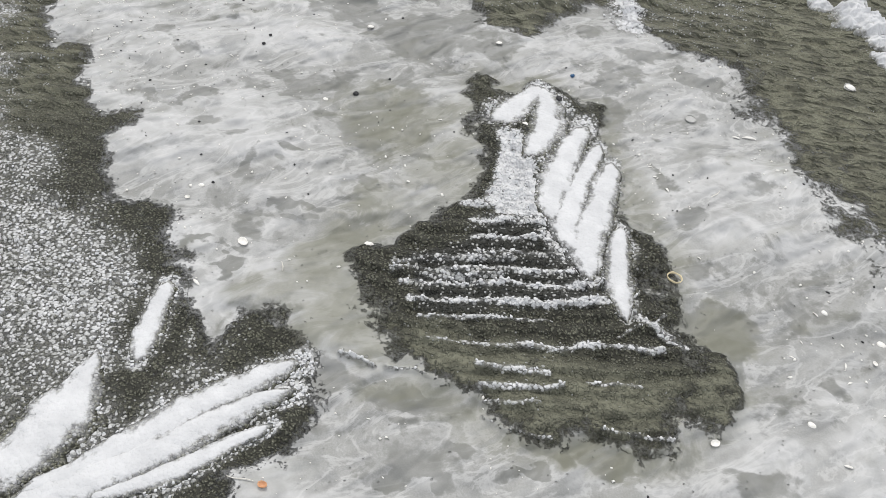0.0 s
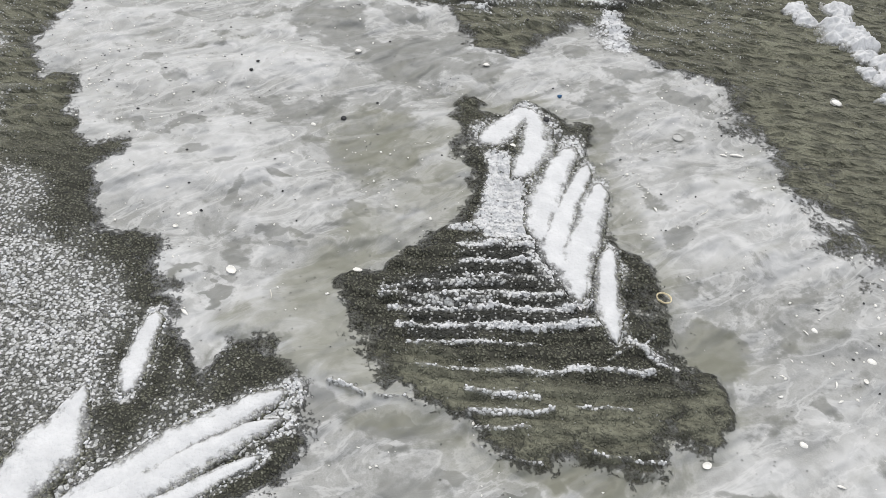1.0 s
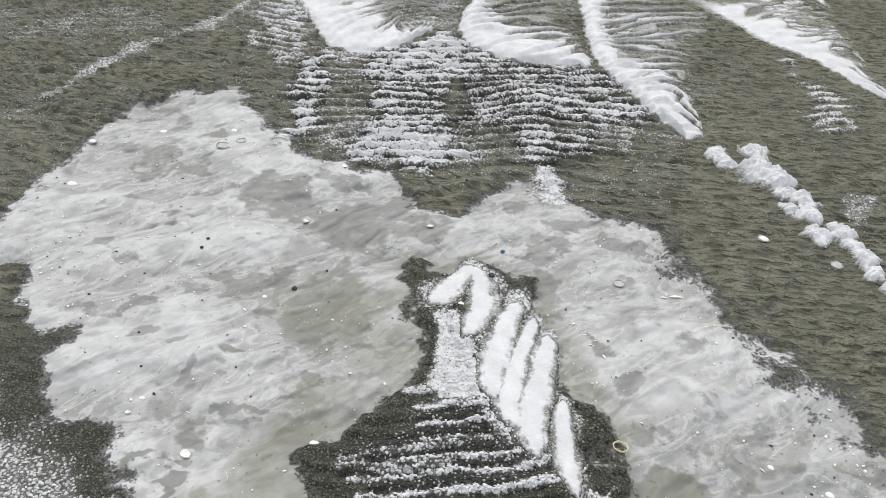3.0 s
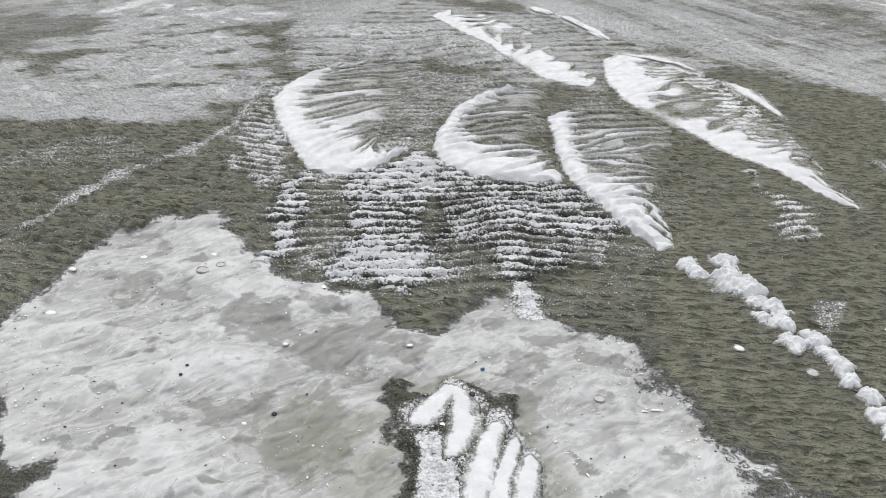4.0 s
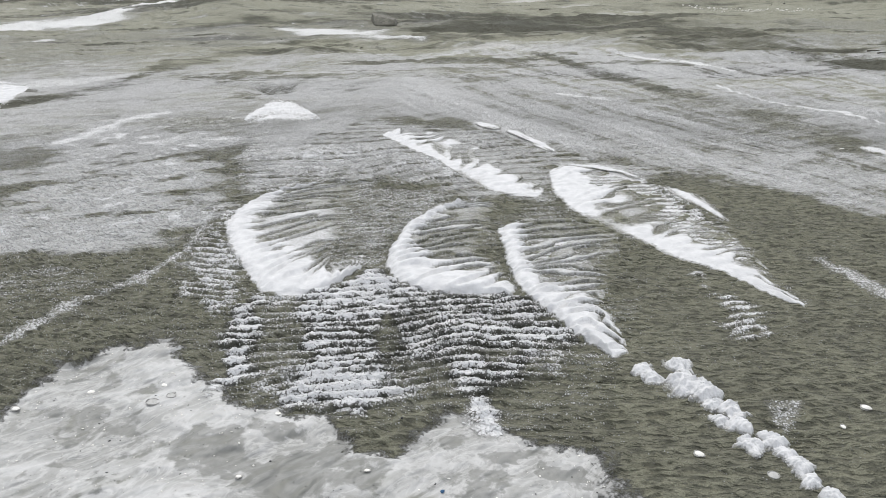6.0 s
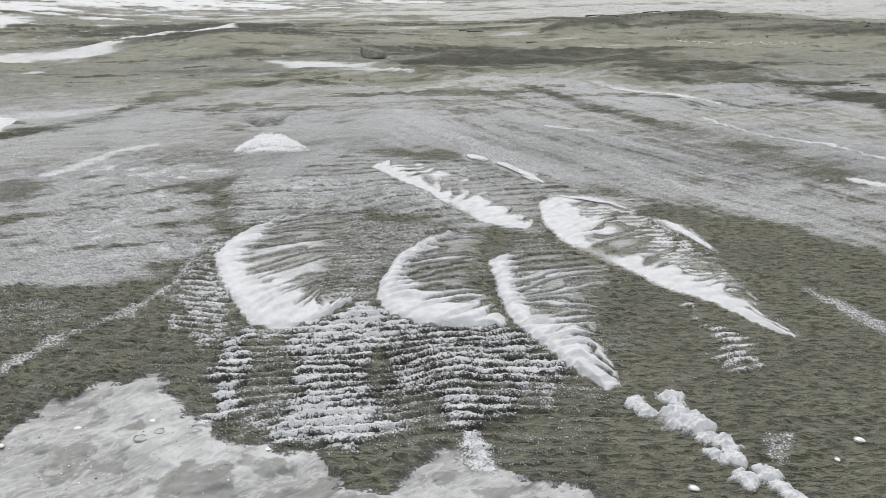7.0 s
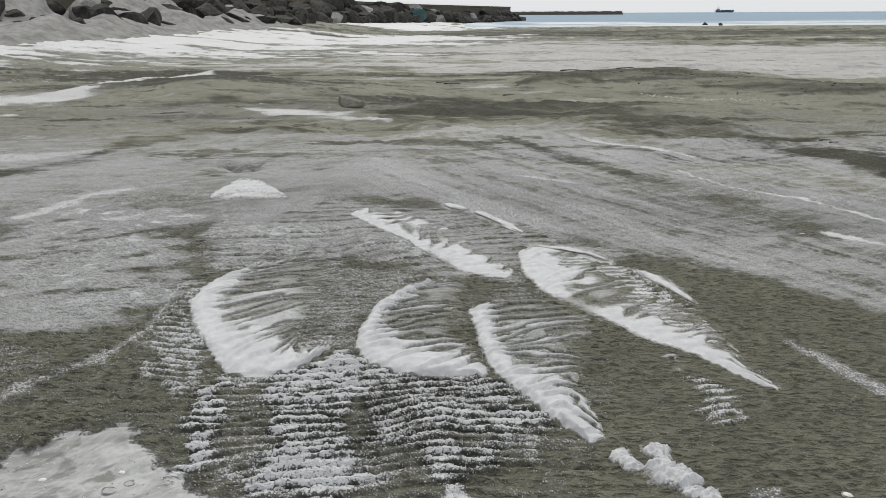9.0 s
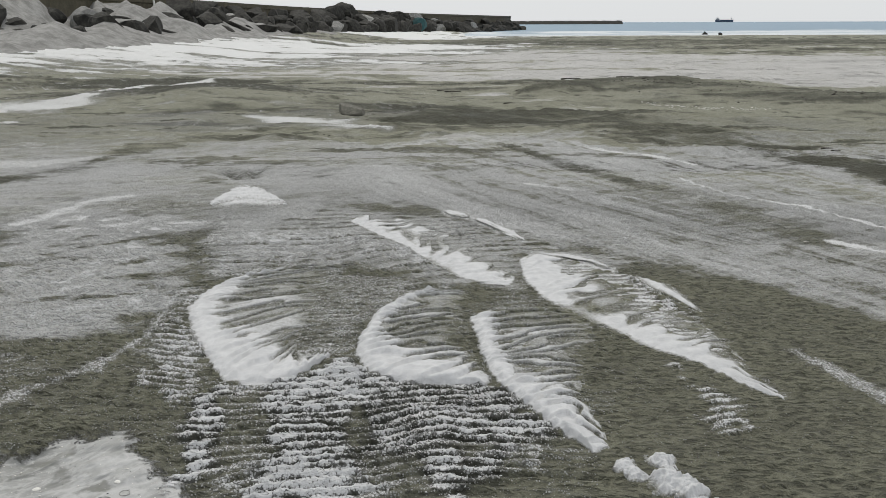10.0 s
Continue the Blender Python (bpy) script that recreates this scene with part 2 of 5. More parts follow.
def drift_material():
    """Powder snow that thins out to single grains on dark sand where its cover gets low."""
    n = Nodes("drifted_snow")
    cover = n.attr("cover")
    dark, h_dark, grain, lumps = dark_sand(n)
    color, h = snow_body(n)
    grains, h_grain, shade = pellets(n, 115, clumped(n, cover))
    wavy = n.math("ADD", cover, n.math("MULTIPLY", n.math("SUBTRACT", n.noise(70, 4, 0.7), 0.5), 0.7))
    closed = n.ramp(wavy, 0.38, 0.8)
    white = n.math("MAXIMUM", n.math("MULTIPLY", grains, n.ramp(shade, 0.0, 1.0, 0.35, 0.8)), closed)
    dust = n.ramp(wavy, 0.15, 0.75, 0.0, 0.6)
    white = n.math("MAXIMUM", white, dust)
    height = n.math("ADD", n.math("MULTIPLY", h, 0.16), n.math("MULTIPLY", closed, 0.5))
    height = n.math("ADD", height, n.math("MULTIPLY", h_grain, n.math("SUBTRACT", 0.8, n.math("MULTIPLY", closed, 0.65))))
    height = n.math("ADD", height, n.math("MULTIPLY", h_dark, n.math("MULTIPLY", n.math("SUBTRACT", 1.0, white), 0.5)))
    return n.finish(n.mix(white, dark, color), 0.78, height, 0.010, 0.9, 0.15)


def shell_material(name, inner, outer, rough=0.35):
    n = Nodes(name)
    bands = n.noise(160, 3, 0.6)
    return n.finish(n.mix(bands, inner, outer), rough, bands, 0.001, 0.6, 0.4)


def stone_material(name, low, high, scale=1.0):
    n = Nodes(name)
    a, b = n.noise(3.0 * scale, 6, 0.65), n.noise(22 * scale, 4, 0.7)
    color = n.mix(n.ramp(a, 0.3, 0.7), low, high)
    color = n.mix(n.ramp(b, 0.5, 0.8, 0.0, 0.5), color, tuple(0.6 * c for c in low))
    return n.finish(color, 0.8, n.math("ADD", a, n.math("MULTIPLY", b, 0.3)), 0.06 / scale, 0.8, 0.3)


M_BEACH, M_SNOW, M_DRIFT = beach_material(), snow_material(), drift_material()
M_SHELL = shell_material("bleached_shell", (0.62, 0.6, 0.55), (0.86, 0.85, 0.82))
M_GREY_SHELL = shell_material("grey_shell", (0.2, 0.2, 0.19), (0.42, 0.42, 0.4))
M_ORANGE = shell_material("orange_shell", (0.5, 0.22, 0.1), (0.68, 0.42, 0.25))
M_CREAM = shell_material("cream_shell", (0.58, 0.48, 0.28), (0.72, 0.64, 0.45))
M_PEBBLE = stone_material("dark_pebble", (0.02, 0.02, 0.022), (0.06, 0.06, 0.062), 30)
M_BLUE = stone_material("blue_chip", (0.03, 0.08, 0.16), (0.05, 0.12, 0.22), 30)
M_ROCK = stone_material("breakwater_rock", (0.012, 0.012, 0.011), (0.055, 0.053, 0.046))
M_ROCK_LIGHT = stone_material("grey_rock", (0.2, 0.2, 0.19), (0.36, 0.355, 0.34))
M_CONCRETE = stone_material("stained_concrete", (0.075, 0.068, 0.048), (0.125, 0.113, 0.08), 0.6)
M_TEAL = stone_material("teal_block", (0.025, 0.07, 0.075), (0.04, 0.11, 0.115), 1.0)
M_SAND_ROCK = stone_material("sandy_rock", (0.09, 0.088, 0.072), (0.17, 0.165, 0.14), 6)
M_BANK = stone_material("bank_sand", (0.17, 0.168, 0.16), (0.34, 0.337, 0.325), 0.5)
M_WHITE = stone_material("white_paint", (0.66, 0.66, 0.64), (0.78, 0.78, 0.76), 3)
M_SHIP = stone_material("ship_paint", (0.05, 0.075, 0.12), (0.07, 0.1, 0.15), 0.2)
M_SHIP_HOUSE = stone_material("ship_house", (0.2, 0.22, 0.25), (0.3, 0.32, 0.34), 0.2)


def sea_material():
    n = Nodes("sea_water")
    foam = n.attr("foam")
    streak = n.noise(1, 5, 0.6, n.stretch(0.05, 0.35, 1, 0))
    water = n.mix(streak, (0.10, 0.20, 0.29), (0.16, 0.28, 0.38))
    white = n.ramp(n.math("ADD", foam, n.math("MULTIPLY", n.math("SUBTRACT", streak, 0.5), 0.9)), 0.35, 0.65)
    return n.finish(n.mix(white, water, (0.68, 0.71, 0.73)), n.ramp(white, 0, 1, 0.35, 0.8), streak, 0.4, 0.5, 0.3)


M_SEA = sea_material()
M_STEM = stone_material('bleached_stem', (0.55, 0.53, 0.47), (0.72, 0.7, 0.65), 30)
M_WOOD = stone_material("drift_wood", (0.03, 0.028, 0.022), (0.09, 0.08, 0.065), 6)


# ---- plan of the beach, in metres ----
PALE_NEAR = [(-0.51, 0.41), (-0.53, 0.60), (-0.46, 0.66), (-0.42, 0.78), (-0.44, 0.90), (-0.60, 0.98), (-0.64, 0.92), (-0.67, 0.83), (-0.76, 0.94), (-0.86, 1.07), (-0.94, 1.18), (-0.97, 1.23), (-1.10, 1.26), (-1.20, 1.32), (-1.26, 1.41), (-1.25, 1.54), (-1.42, 1.56), (-1.50, 1.76), (-1.61, 1.83), (-1.63, 1.76), (-1.80, 1.95), (-1.78, 2.15), (-1.82, 2.34), (-1.80, 2.65), (-1.71, 2.96), (-1.51, 3.12), (-1.35, 3.17), (-1.16, 2.94), (-1.01, 2.76)]
PALE_FAR = [(-0.98, 2.75), (-0.85, 2.63), (-0.57, 2.57), (-0.47, 2.53), (-0.34, 2.37), (-0.24, 2.36), (-0.16, 2.53), (-0.04, 2.61), (0.13, 2.48), (0.27, 2.41), (0.44, 2.33), (0.47, 2.23), (0.52, 2.12), (0.61, 1.98), (0.67, 1.88), (0.75, 1.70), (0.87, 1.58), (1.10, 1.35), (1.11, 0.86)]
PALE = PALE_NEAR + PALE_FAR
HUMMOCK = [(-0.34, 2.04), (-0.23, 2.01), (-0.14, 2.07), (0.03, 1.99), (0.09, 1.83), (0.15, 1.65), (0.24, 1.54), (0.29, 1.45), (0.32, 1.20), (0.41, 1.14), (0.45, 1.06), (0.43, 0.99), (0.35, 0.89), (0.26, 0.87), (0.07, 0.85), (-0.05, 0.87), (-0.18, 0.92), (-0.31, 1.01), (-0.40, 1.07), (-0.45, 1.16), (-0.42, 1.27), (-0.33, 1.40), (-0.27, 1.51), (-0.27, 1.66), (-0.31, 1.86)]
FINGER_BED = [(-0.51, 0.41), (-0.53, 0.60), (-0.46, 0.66), (-0.40, 0.73), (-0.47, 0.89), (-0.54, 0.95), (-0.65, 0.97), (-0.67, 0.83), (-0.76, 0.94), (-0.75, 0.81), (-0.78, 0.62), (-0.90, 0.42), (-0.83, 0.32)]
GRAIN_LEFT = [(-1.81, 2.01), (-1.77, 1.81), (-1.61, 1.61), (-1.42, 1.43), (-1.27, 1.30), (-1.12, 1.21), (-0.98, 1.13), (-0.85, 1.01), (-0.81, 0.90), (-0.79, 0.80), (-0.78, 0.65), (-0.79, 0.53), (-0.90, 0.42), (-1.30, 0.19), (-2.22, 0.79), (-2.95, 1.85), (-2.14, 2.06)]
MOTTLES_A = [(-1.12, 1.70, 0.08, 0.04, 0.7), (-0.63, 1.33, 0.07, 0.03, 0.8), (-1.03, 1.56, 0.05, 0.03, 0.8), (-0.94, 1.51, 0.03, 0.03, 0.6), (-0.59, 1.66, 0.10, 0.07, 0.6), (-0.55, 2.27, 0.15, 0.13, 0.8), (-0.80, 2.28, 0.11, 0.07, 0.7), (-0.83, 1.43, 0.02, 0.07, 0.6), (-0.73, 1.50, 0.05, 0.03, 0.7), (0.42, 1.23, 0.09, 0.10, 1.0), (0.32, 1.62, 0.05, 0.05, 0.7), (0.73, 1.65, 0.04, 0.06, 0.6), (0.33, 2.26, 0.08, 0.04, 0.7), (0.40, 2.22, 0.05, 0.04, 0.8), (-0.79, 1.12, 0.08, 0.02, 0.6), (-0.73, 1.18, 0.05, 0.04, 0.6), (-0.74, 1.06, 0.06, 0.02, 0.8), (-0.26, 0.84, 0.06, 0.03, 0.7)]
MOTTLES_B = [(-0.07, 0.78, 0.03, 0.02, 0.6), (-0.16, 0.70, 0.06, 0.03, 0.7), (0.04, 0.74, 0.06, 0.02, 0.7), (0.64, 1.11, 0.04, 0.03, 0.5), (0.20, 0.82, 0.06, 0.03, 0.8), (-0.53, 1.79, 0.18, 0.15, 0.45), (-0.43, 0.87, 0.06, 0.06, 0.7), (0.50, 0.84, 0.07, 0.04, 0.5), (0.13, 0.84, 0.13, 0.04, 0.6), (-0.40, 2.27, 0.13, 0.10, 0.5), (0.06, 1.90, 0.07, 0.16, 0.45), (0.10, 2.19, 0.11, 0.08, 0.4), (-0.90, 2.36, 0.14, 0.11, 0.9), (-1.31, 2.75, 0.08, 0.06, 0.5), (-1.50, 2.63, 0.11, 0.08, 0.45), (-0.54, 2.25, 0.12, 0.10, 0.7), (-0.68, 2.49, 0.13, 0.05, 0.6), (-0.05, 2.46, 0.09, 0.04, 0.6)]
MOTTLES_C = [(0.19, 2.34, 0.11, 0.04, 0.6), (0.03, 2.15, 0.13, 0.04, 0.4), (-1.27, 1.95, 0.07, 0.04, 0.5), (-1.27, 1.66, 0.10, 0.04, 0.4), (-0.97, 1.88, 0.09, 0.03, 0.4), (-1.35, 1.99, 0.09, 0.03, 0.4), (-1.16, 2.12, 0.11, 0.03, 0.35), (-0.76, 1.75, 0.05, 0.04, 0.5), (-0.49, 1.47, 0.08, 0.03, 0.5), (-0.56, 0.99, 0.07, 0.05, 0.6), (0.53, 1.79, 0.06, 0.03, 0.3), (0.45, 1.46, 0.09, 0.04, 0.25), (0.65, 1.35, 0.08, 0.04, 0.25), (0.72, 1.00, 0.05, 0.04, 0.3), (0.36, 1.47, 0.06, 0.04, 0.3), (0.22, 1.74, 0.05, 0.05, 0.4)]
MOTTLES = MOTTLES_A + MOTTLES_B + MOTTLES_C
LUMPS = [(0.715, 2.892, 0.050), (0.741, 2.828, 0.044), (0.857, 2.916, 0.059), (0.841, 2.763, 0.070), (0.907, 2.736, 0.060), (0.924, 2.642, 0.046), (0.977, 2.608, 0.050), (0.975, 2.499, 0.048), (0.985, 2.388, 0.046), (1.066, 2.411, 0.047), (1.085, 2.347, 0.042), (1.113, 2.281, 0.045), (1.120, 2.193, 0.043), (1.154, 2.118, 0.046), (1.152, 2.026, 0.044), (1.164, 1.941, 0.040), (0.719, 2.851, 0.032), (0.863, 2.813, 0.044), (0.900, 2.698, 0.047), (0.924, 2.531, 0.037)]
FINGER_BACK = ([(-0.476, 0.879, 0.026), (-0.532, 0.828, 0.035), (-0.592, 0.760, 0.044), (-0.660, 0.686, 0.047), (-0.727, 0.599, 0.039), (-0.801, 0.514, 0.031), (-0.884, 0.436, 0.021)], 0.03, 0.0, 0.085)
FINGER_MIDDLE = ([(-0.456, 0.812, 0.021), (-0.518, 0.765, 0.027), (-0.579, 0.702, 0.041), (-0.644, 0.630, 0.048), (-0.714, 0.554, 0.046), (-0.793, 0.482, 0.048), (-0.881, 0.396, 0.048)], 0.035, 0.0, 0.085)
FINGER_FRONT = ([(-0.470, 0.721, 0.014), (-0.518, 0.678, 0.017), (-0.567, 0.624, 0.027), (-0.624, 0.567, 0.030), (-0.693, 0.515, 0.023), (-0.762, 0.471, 0.013)], 0.02, 0.0, 0.085)
WEDGE = ([(-0.905, 0.790, 0.012), (-0.890, 0.706, 0.042), (-0.889, 0.627, 0.082), (-0.908, 0.548, 0.074), (-0.943, 0.487, 0.066), (-0.999, 0.410, 0.064)], 0.035, 0.0, 0.085)
SIDE_RIDGE = ([(-0.851, 1.013, 0.022), (-0.841, 0.936, 0.030), (-0.828, 0.864, 0.036), (-0.810, 0.782, 0.020)], 0.02, 0.0, 0.085)
CAP_LEFT = ([(-0.140, 2.037, 0.025), (-0.175, 1.946, 0.046), (-0.214, 1.863, 0.053), (-0.247, 1.819, 0.015)], 0.018, 0.0, 0.085)
CAP_RIGHT = ([(-0.134, 2.033, 0.022), (-0.097, 1.942, 0.044), (-0.083, 1.836, 0.053), (-0.103, 1.733, 0.036), (-0.128, 1.693, 0.014)], 0.022, 0.0, 0.085)
TOOTH_A = ([(0.023, 1.884, 0.030), (-0.003, 1.790, 0.049), (-0.023, 1.640, 0.061), (-0.029, 1.535, 0.044), (-0.006, 1.465, 0.017)], 0.02, 0.0, 0.085)
TOOTH_B = ([(0.074, 1.825, 0.022), (0.055, 1.723, 0.031), (0.033, 1.588, 0.041), (0.024, 1.464, 0.048), (0.052, 1.379, 0.033)], 0.018, 0.0, 0.085)
TOOTH_C = ([(0.116, 1.757, 0.023), (0.107, 1.633, 0.041), (0.089, 1.494, 0.056), (0.089, 1.381, 0.052), (0.117, 1.293, 0.020)], 0.02, 0.0, 0.085)
TOOTH_D = ([(0.165, 1.500, 0.017), (0.167, 1.414, 0.032), (0.178, 1.320, 0.041), (0.193, 1.251, 0.029), (0.213, 1.187, 0.008)], 0.022, 0.0, 0.085)
SPUR_EDGE = ([(0.641, 5.898, 0.044), (0.839, 5.850, 0.098), (1.021, 5.718, 0.067), (1.144, 5.510, 0.027)], 0.03, 0.0, 0.085)
SMALL_PATCH = ([(-0.026, 7.309, 0.043), (0.080, 7.184, 0.110), (0.173, 7.062, 0.039)], 0.03, 0.0, 0.085)
SLIM_PATCH = ([(0.235, 7.024, 0.048), (0.360, 6.831, 0.092), (0.465, 6.575, 0.079), (0.602, 6.255, 0.025)], 0.035, 0.0, 0.085)
OUTER_PATCH = ([(1.276, 5.305, 0.025), (1.355, 5.156, 0.059), (1.430, 4.940, 0.051), (1.502, 4.681, 0.018)], 0.03, 0.0, 0.085)
STUB_DRIFT = ([(0.051, 2.694, 0.014), (0.068, 2.623, 0.045), (0.087, 2.539, 0.047), (0.123, 2.475, 0.016)], 0.025, 0.0, 0.085)
LEFT_CRESCENT = ([(-1.158, 5.502), (-1.409, 5.288), (-1.531, 4.986), (-1.541, 4.685), (-1.420, 4.345), (-1.266, 4.047), (-1.145, 3.841), (-1.067, 3.686), (-0.923, 3.612), (-0.800, 3.634), (-0.693, 3.754), (-0.569, 3.988)], [(-0.445, 5.582), (-0.685, 5.569), (-0.797, 5.508), (-0.806, 5.310), (-0.803, 5.052), (-0.791, 4.805), (-0.787, 4.538), (-0.784, 4.330), (-0.787, 4.171), (-0.762, 4.040), (-0.672, 3.966), (-0.541, 4.054)], 0.034, 19, 0.35)
MIDDLE_CRESCENT = ([(-0.066, 5.049), (-0.271, 4.858), (-0.408, 4.601), (-0.460, 4.244), (-0.454, 3.996), (-0.389, 3.804), (-0.238, 3.673), (-0.095, 3.629), (0.057, 3.607), (0.229, 3.632)], [(0.132, 5.107), (0.133, 5.015), (0.123, 4.882), (0.100, 4.693), (0.070, 4.495), (0.050, 4.330), (0.066, 4.176), (0.122, 4.050), (0.181, 3.901), (0.246, 3.667)], 0.045, 15, 0.46)
LONG_DRIFT = ([(0.145, 4.577), (0.170, 4.285), (0.196, 4.008), (0.226, 3.789), (0.293, 3.591), (0.385, 3.407), (0.473, 3.216), (0.551, 3.095), (0.625, 2.985)], [(0.735, 4.834), (0.798, 4.560), (0.796, 4.292), (0.742, 4.045), (0.690, 3.791), (0.640, 3.549), (0.645, 3.324), (0.672, 3.150), (0.690, 3.010)], 0.04, 19, 0.85)
UPPER_DRIFT = ([(-0.866, 6.955), (-0.576, 6.489), (-0.320, 6.095), (-0.129, 5.655), (0.075, 5.334), (0.297, 5.152), (0.434, 5.113)], [(-0.740, 7.368), (-0.382, 6.997), (-0.103, 6.621), (0.149, 6.316), (0.356, 5.928), (0.455, 5.577), (0.469, 5.246)], 0.018, 11, 0.5)
SPUR_DRIFT = ([(0.513, 5.789), (0.507, 5.260), (0.596, 4.889), (0.767, 4.577), (0.952, 4.310), (1.090, 4.076), (1.260, 3.938), (1.373, 3.739), (1.455, 3.567), (1.570, 3.457)], [(0.801, 6.089), (1.036, 5.832), (1.178, 5.486), (1.256, 5.060), (1.351, 4.730), (1.471, 4.529), (1.509, 4.206), (1.525, 3.878), (1.537, 3.603), (1.591, 3.476)], 0.018, 14, 0.45)
FAR_MOUND = ([(-2.286, 7.642), (-2.290, 8.258), (-2.231, 8.649), (-2.042, 8.615), (-1.760, 8.138), (-1.529, 7.634)], [(-2.131, 7.399), (-1.857, 6.871), (-1.654, 6.633), (-1.505, 6.709), (-1.433, 6.993), (-1.473, 7.511)], 0.03, 0, 0.12)
FAR_LEFT_FIELD = ([(-5.676, 7.310), (-5.400, 7.500), (-5.200, 7.710), (-5.100, 8.013), (-5.150, 8.602), (-5.400, 9.400)], [(-9.0, 11.6), (-8.0, 11.0), (-7.0, 10.5), (-6.3, 10.2), (-5.75, 9.95), (-5.45, 9.75)], 0.012, 0, 0.45)
BANDS_A = [(-0.20, 1.47, -0.04, 1.50, 0.019, 0.8), (-0.17, 1.42, -0.01, 1.46, 0.016, 0.85), (-0.16, 1.36, 0.03, 1.42, 0.016, 0.85), (-0.14, 1.31, 0.05, 1.37, 0.013, 0.85), (-0.31, 1.20, 0.10, 1.32, 0.018, 0.75), (-0.29, 1.16, 0.13, 1.28, 0.016, 0.75), (-0.25, 1.12, 0.18, 1.23, 0.017, 1.0), (-0.23, 1.07, 0.02, 1.14, 0.010, 0.7), (-0.20, 1.01, -0.10, 1.03, 0.008, 0.5), (-0.11, 1.03, 0.27, 1.12, 0.012, 0.8), (-0.07, 0.98, 0.03, 1.00, 0.011, 0.75)]
BANDS_B = [(-0.06, 0.93, 0.07, 0.97, 0.010, 0.75), (-0.05, 0.90, 0.03, 0.92, 0.009, 0.5), (0.17, 1.00, 0.24, 1.01, 0.009, 0.6), (0.21, 0.89, 0.32, 0.90, 0.008, 0.6), (-0.04, 0.86, 0.07, 0.85, 0.008, 0.4), (-0.32, 1.23, -0.13, 1.29, 0.017, 0.6), (-0.24, 1.20, -0.13, 1.23, 0.016, 0.6), (-0.27, 0.92, -0.19, 0.92, 0.007, 0.5), (-0.38, 0.93, -0.33, 0.92, 0.006, 0.9), (0.24, 1.21, 0.29, 1.18, 0.026, 0.8), (0.21, 1.15, 0.28, 1.22, 0.009, 0.5)]
FLUFF = [(-0.23, 1.78), (-0.15, 1.84), (-0.08, 1.67), (-0.04, 1.52), (0.00, 1.47), (-0.15, 1.43), (-0.21, 1.49), (-0.20, 1.59)]
FLUFF_LOW = [(-0.34, 1.26), (-0.16, 1.44), (0.02, 1.49), (0.13, 1.34), (0.19, 1.21), (-0.23, 1.07), (-0.31, 1.14)]
RIP_A = [(-1.14, 3.60), (-1.00, 3.58), (-0.86, 2.90), (-0.89, 2.74), (-0.99, 2.76), (-1.08, 3.15)]
RIP_ALL = [(-1.25, 3.72), (-0.4, 3.72), (0.47, 3.60), (0.60, 3.18), (0.30, 2.78), (-0.02, 2.72), (-0.30, 2.58), (-0.98, 2.78)]
RIP_B = [(-0.80, 3.63), (-0.58, 3.88), (-0.44, 3.96), (-0.39, 3.62), (-0.37, 3.14), (-0.28, 2.72), (-0.35, 2.52), (-0.43, 2.52), (-0.49, 2.61), (-0.65, 2.62), (-0.72, 2.80), (-0.73, 3.17)]
RIP_C = [(-0.42, 3.72), (0.29, 3.62), (0.51, 3.21), (0.49, 3.09), (0.06, 3.05), (-0.33, 2.94)]
RIP_D = [(-0.06, 3.04), (0.22, 3.01), (0.25, 2.80), (0.14, 2.69), (0.13, 2.50), (0.06, 2.50), (0.02, 2.70), (-0.12, 2.84)]
SPECK_E = [(-1.34, 5.40), (-0.55, 5.45), (0.01, 5.11), (0.15, 4.45), (0.03, 4.17), (-0.43, 4.41), (-0.47, 4.14), (-0.79, 3.88), (-0.95, 4.20), (-1.15, 4.76)]
RIP_F = [(-1.97, 6.80), (-0.96, 6.62), (-0.24, 6.13), (-0.01, 5.62), (-0.55, 5.45), (-1.54, 5.27), (-1.94, 6.04)]
RIP_G = [(0.17, 4.45), (0.54, 4.47), (0.66, 4.05), (0.61, 3.73), (0.46, 3.82), (0.30, 4.03)]
RIP_H = [(0.60, 5.87), (1.15, 5.55), (1.47, 4.53), (1.49, 3.85), (1.25, 4.25), (1.00, 5.00)]
RIP_I = [(-1.87, 5.06), (-1.54, 4.85), (-1.15, 3.86), (-1.07, 3.58), (-1.18, 3.37), (-1.40, 3.55), (-1.65, 4.33)]
RIP_J = [(1.17, 3.90), (1.23, 3.61), (1.36, 3.41), (1.25, 3.16), (1.10, 3.17), (1.20, 3.42), (1.11, 3.73)]
FROST_LEFT = [(-3.11, 4.14), (-2.58, 4.32), (-2.35, 4.43), (-1.84, 4.37), (-1.83, 4.95), (-1.89, 6.05), (-2.11, 6.96), (-2.79, 7.74), (-3.51, 8.12), (-3.53, 6.69), (-3.40, 4.97), (-3.49, 4.62)]
FROST_BACK = [(-3.19, 4.12), (-2.57, 4.46), (-2.16, 4.65), (-2.15, 5.33), (-2.02, 5.88), (-1.95, 6.52), (-1.46, 6.63), (-0.92, 7.58), (-0.17, 7.47), (0.51, 6.64), (0.93, 6.27), (1.43, 5.93), (1.78, 5.42), (2.21, 5.04), (2.59, 4.60), (3.13, 3.83), (9.23, 8.95), (10.55, 14.17), (-0.16, 15.88), (-12.28, 14.86), (-9.70, 9.22)]
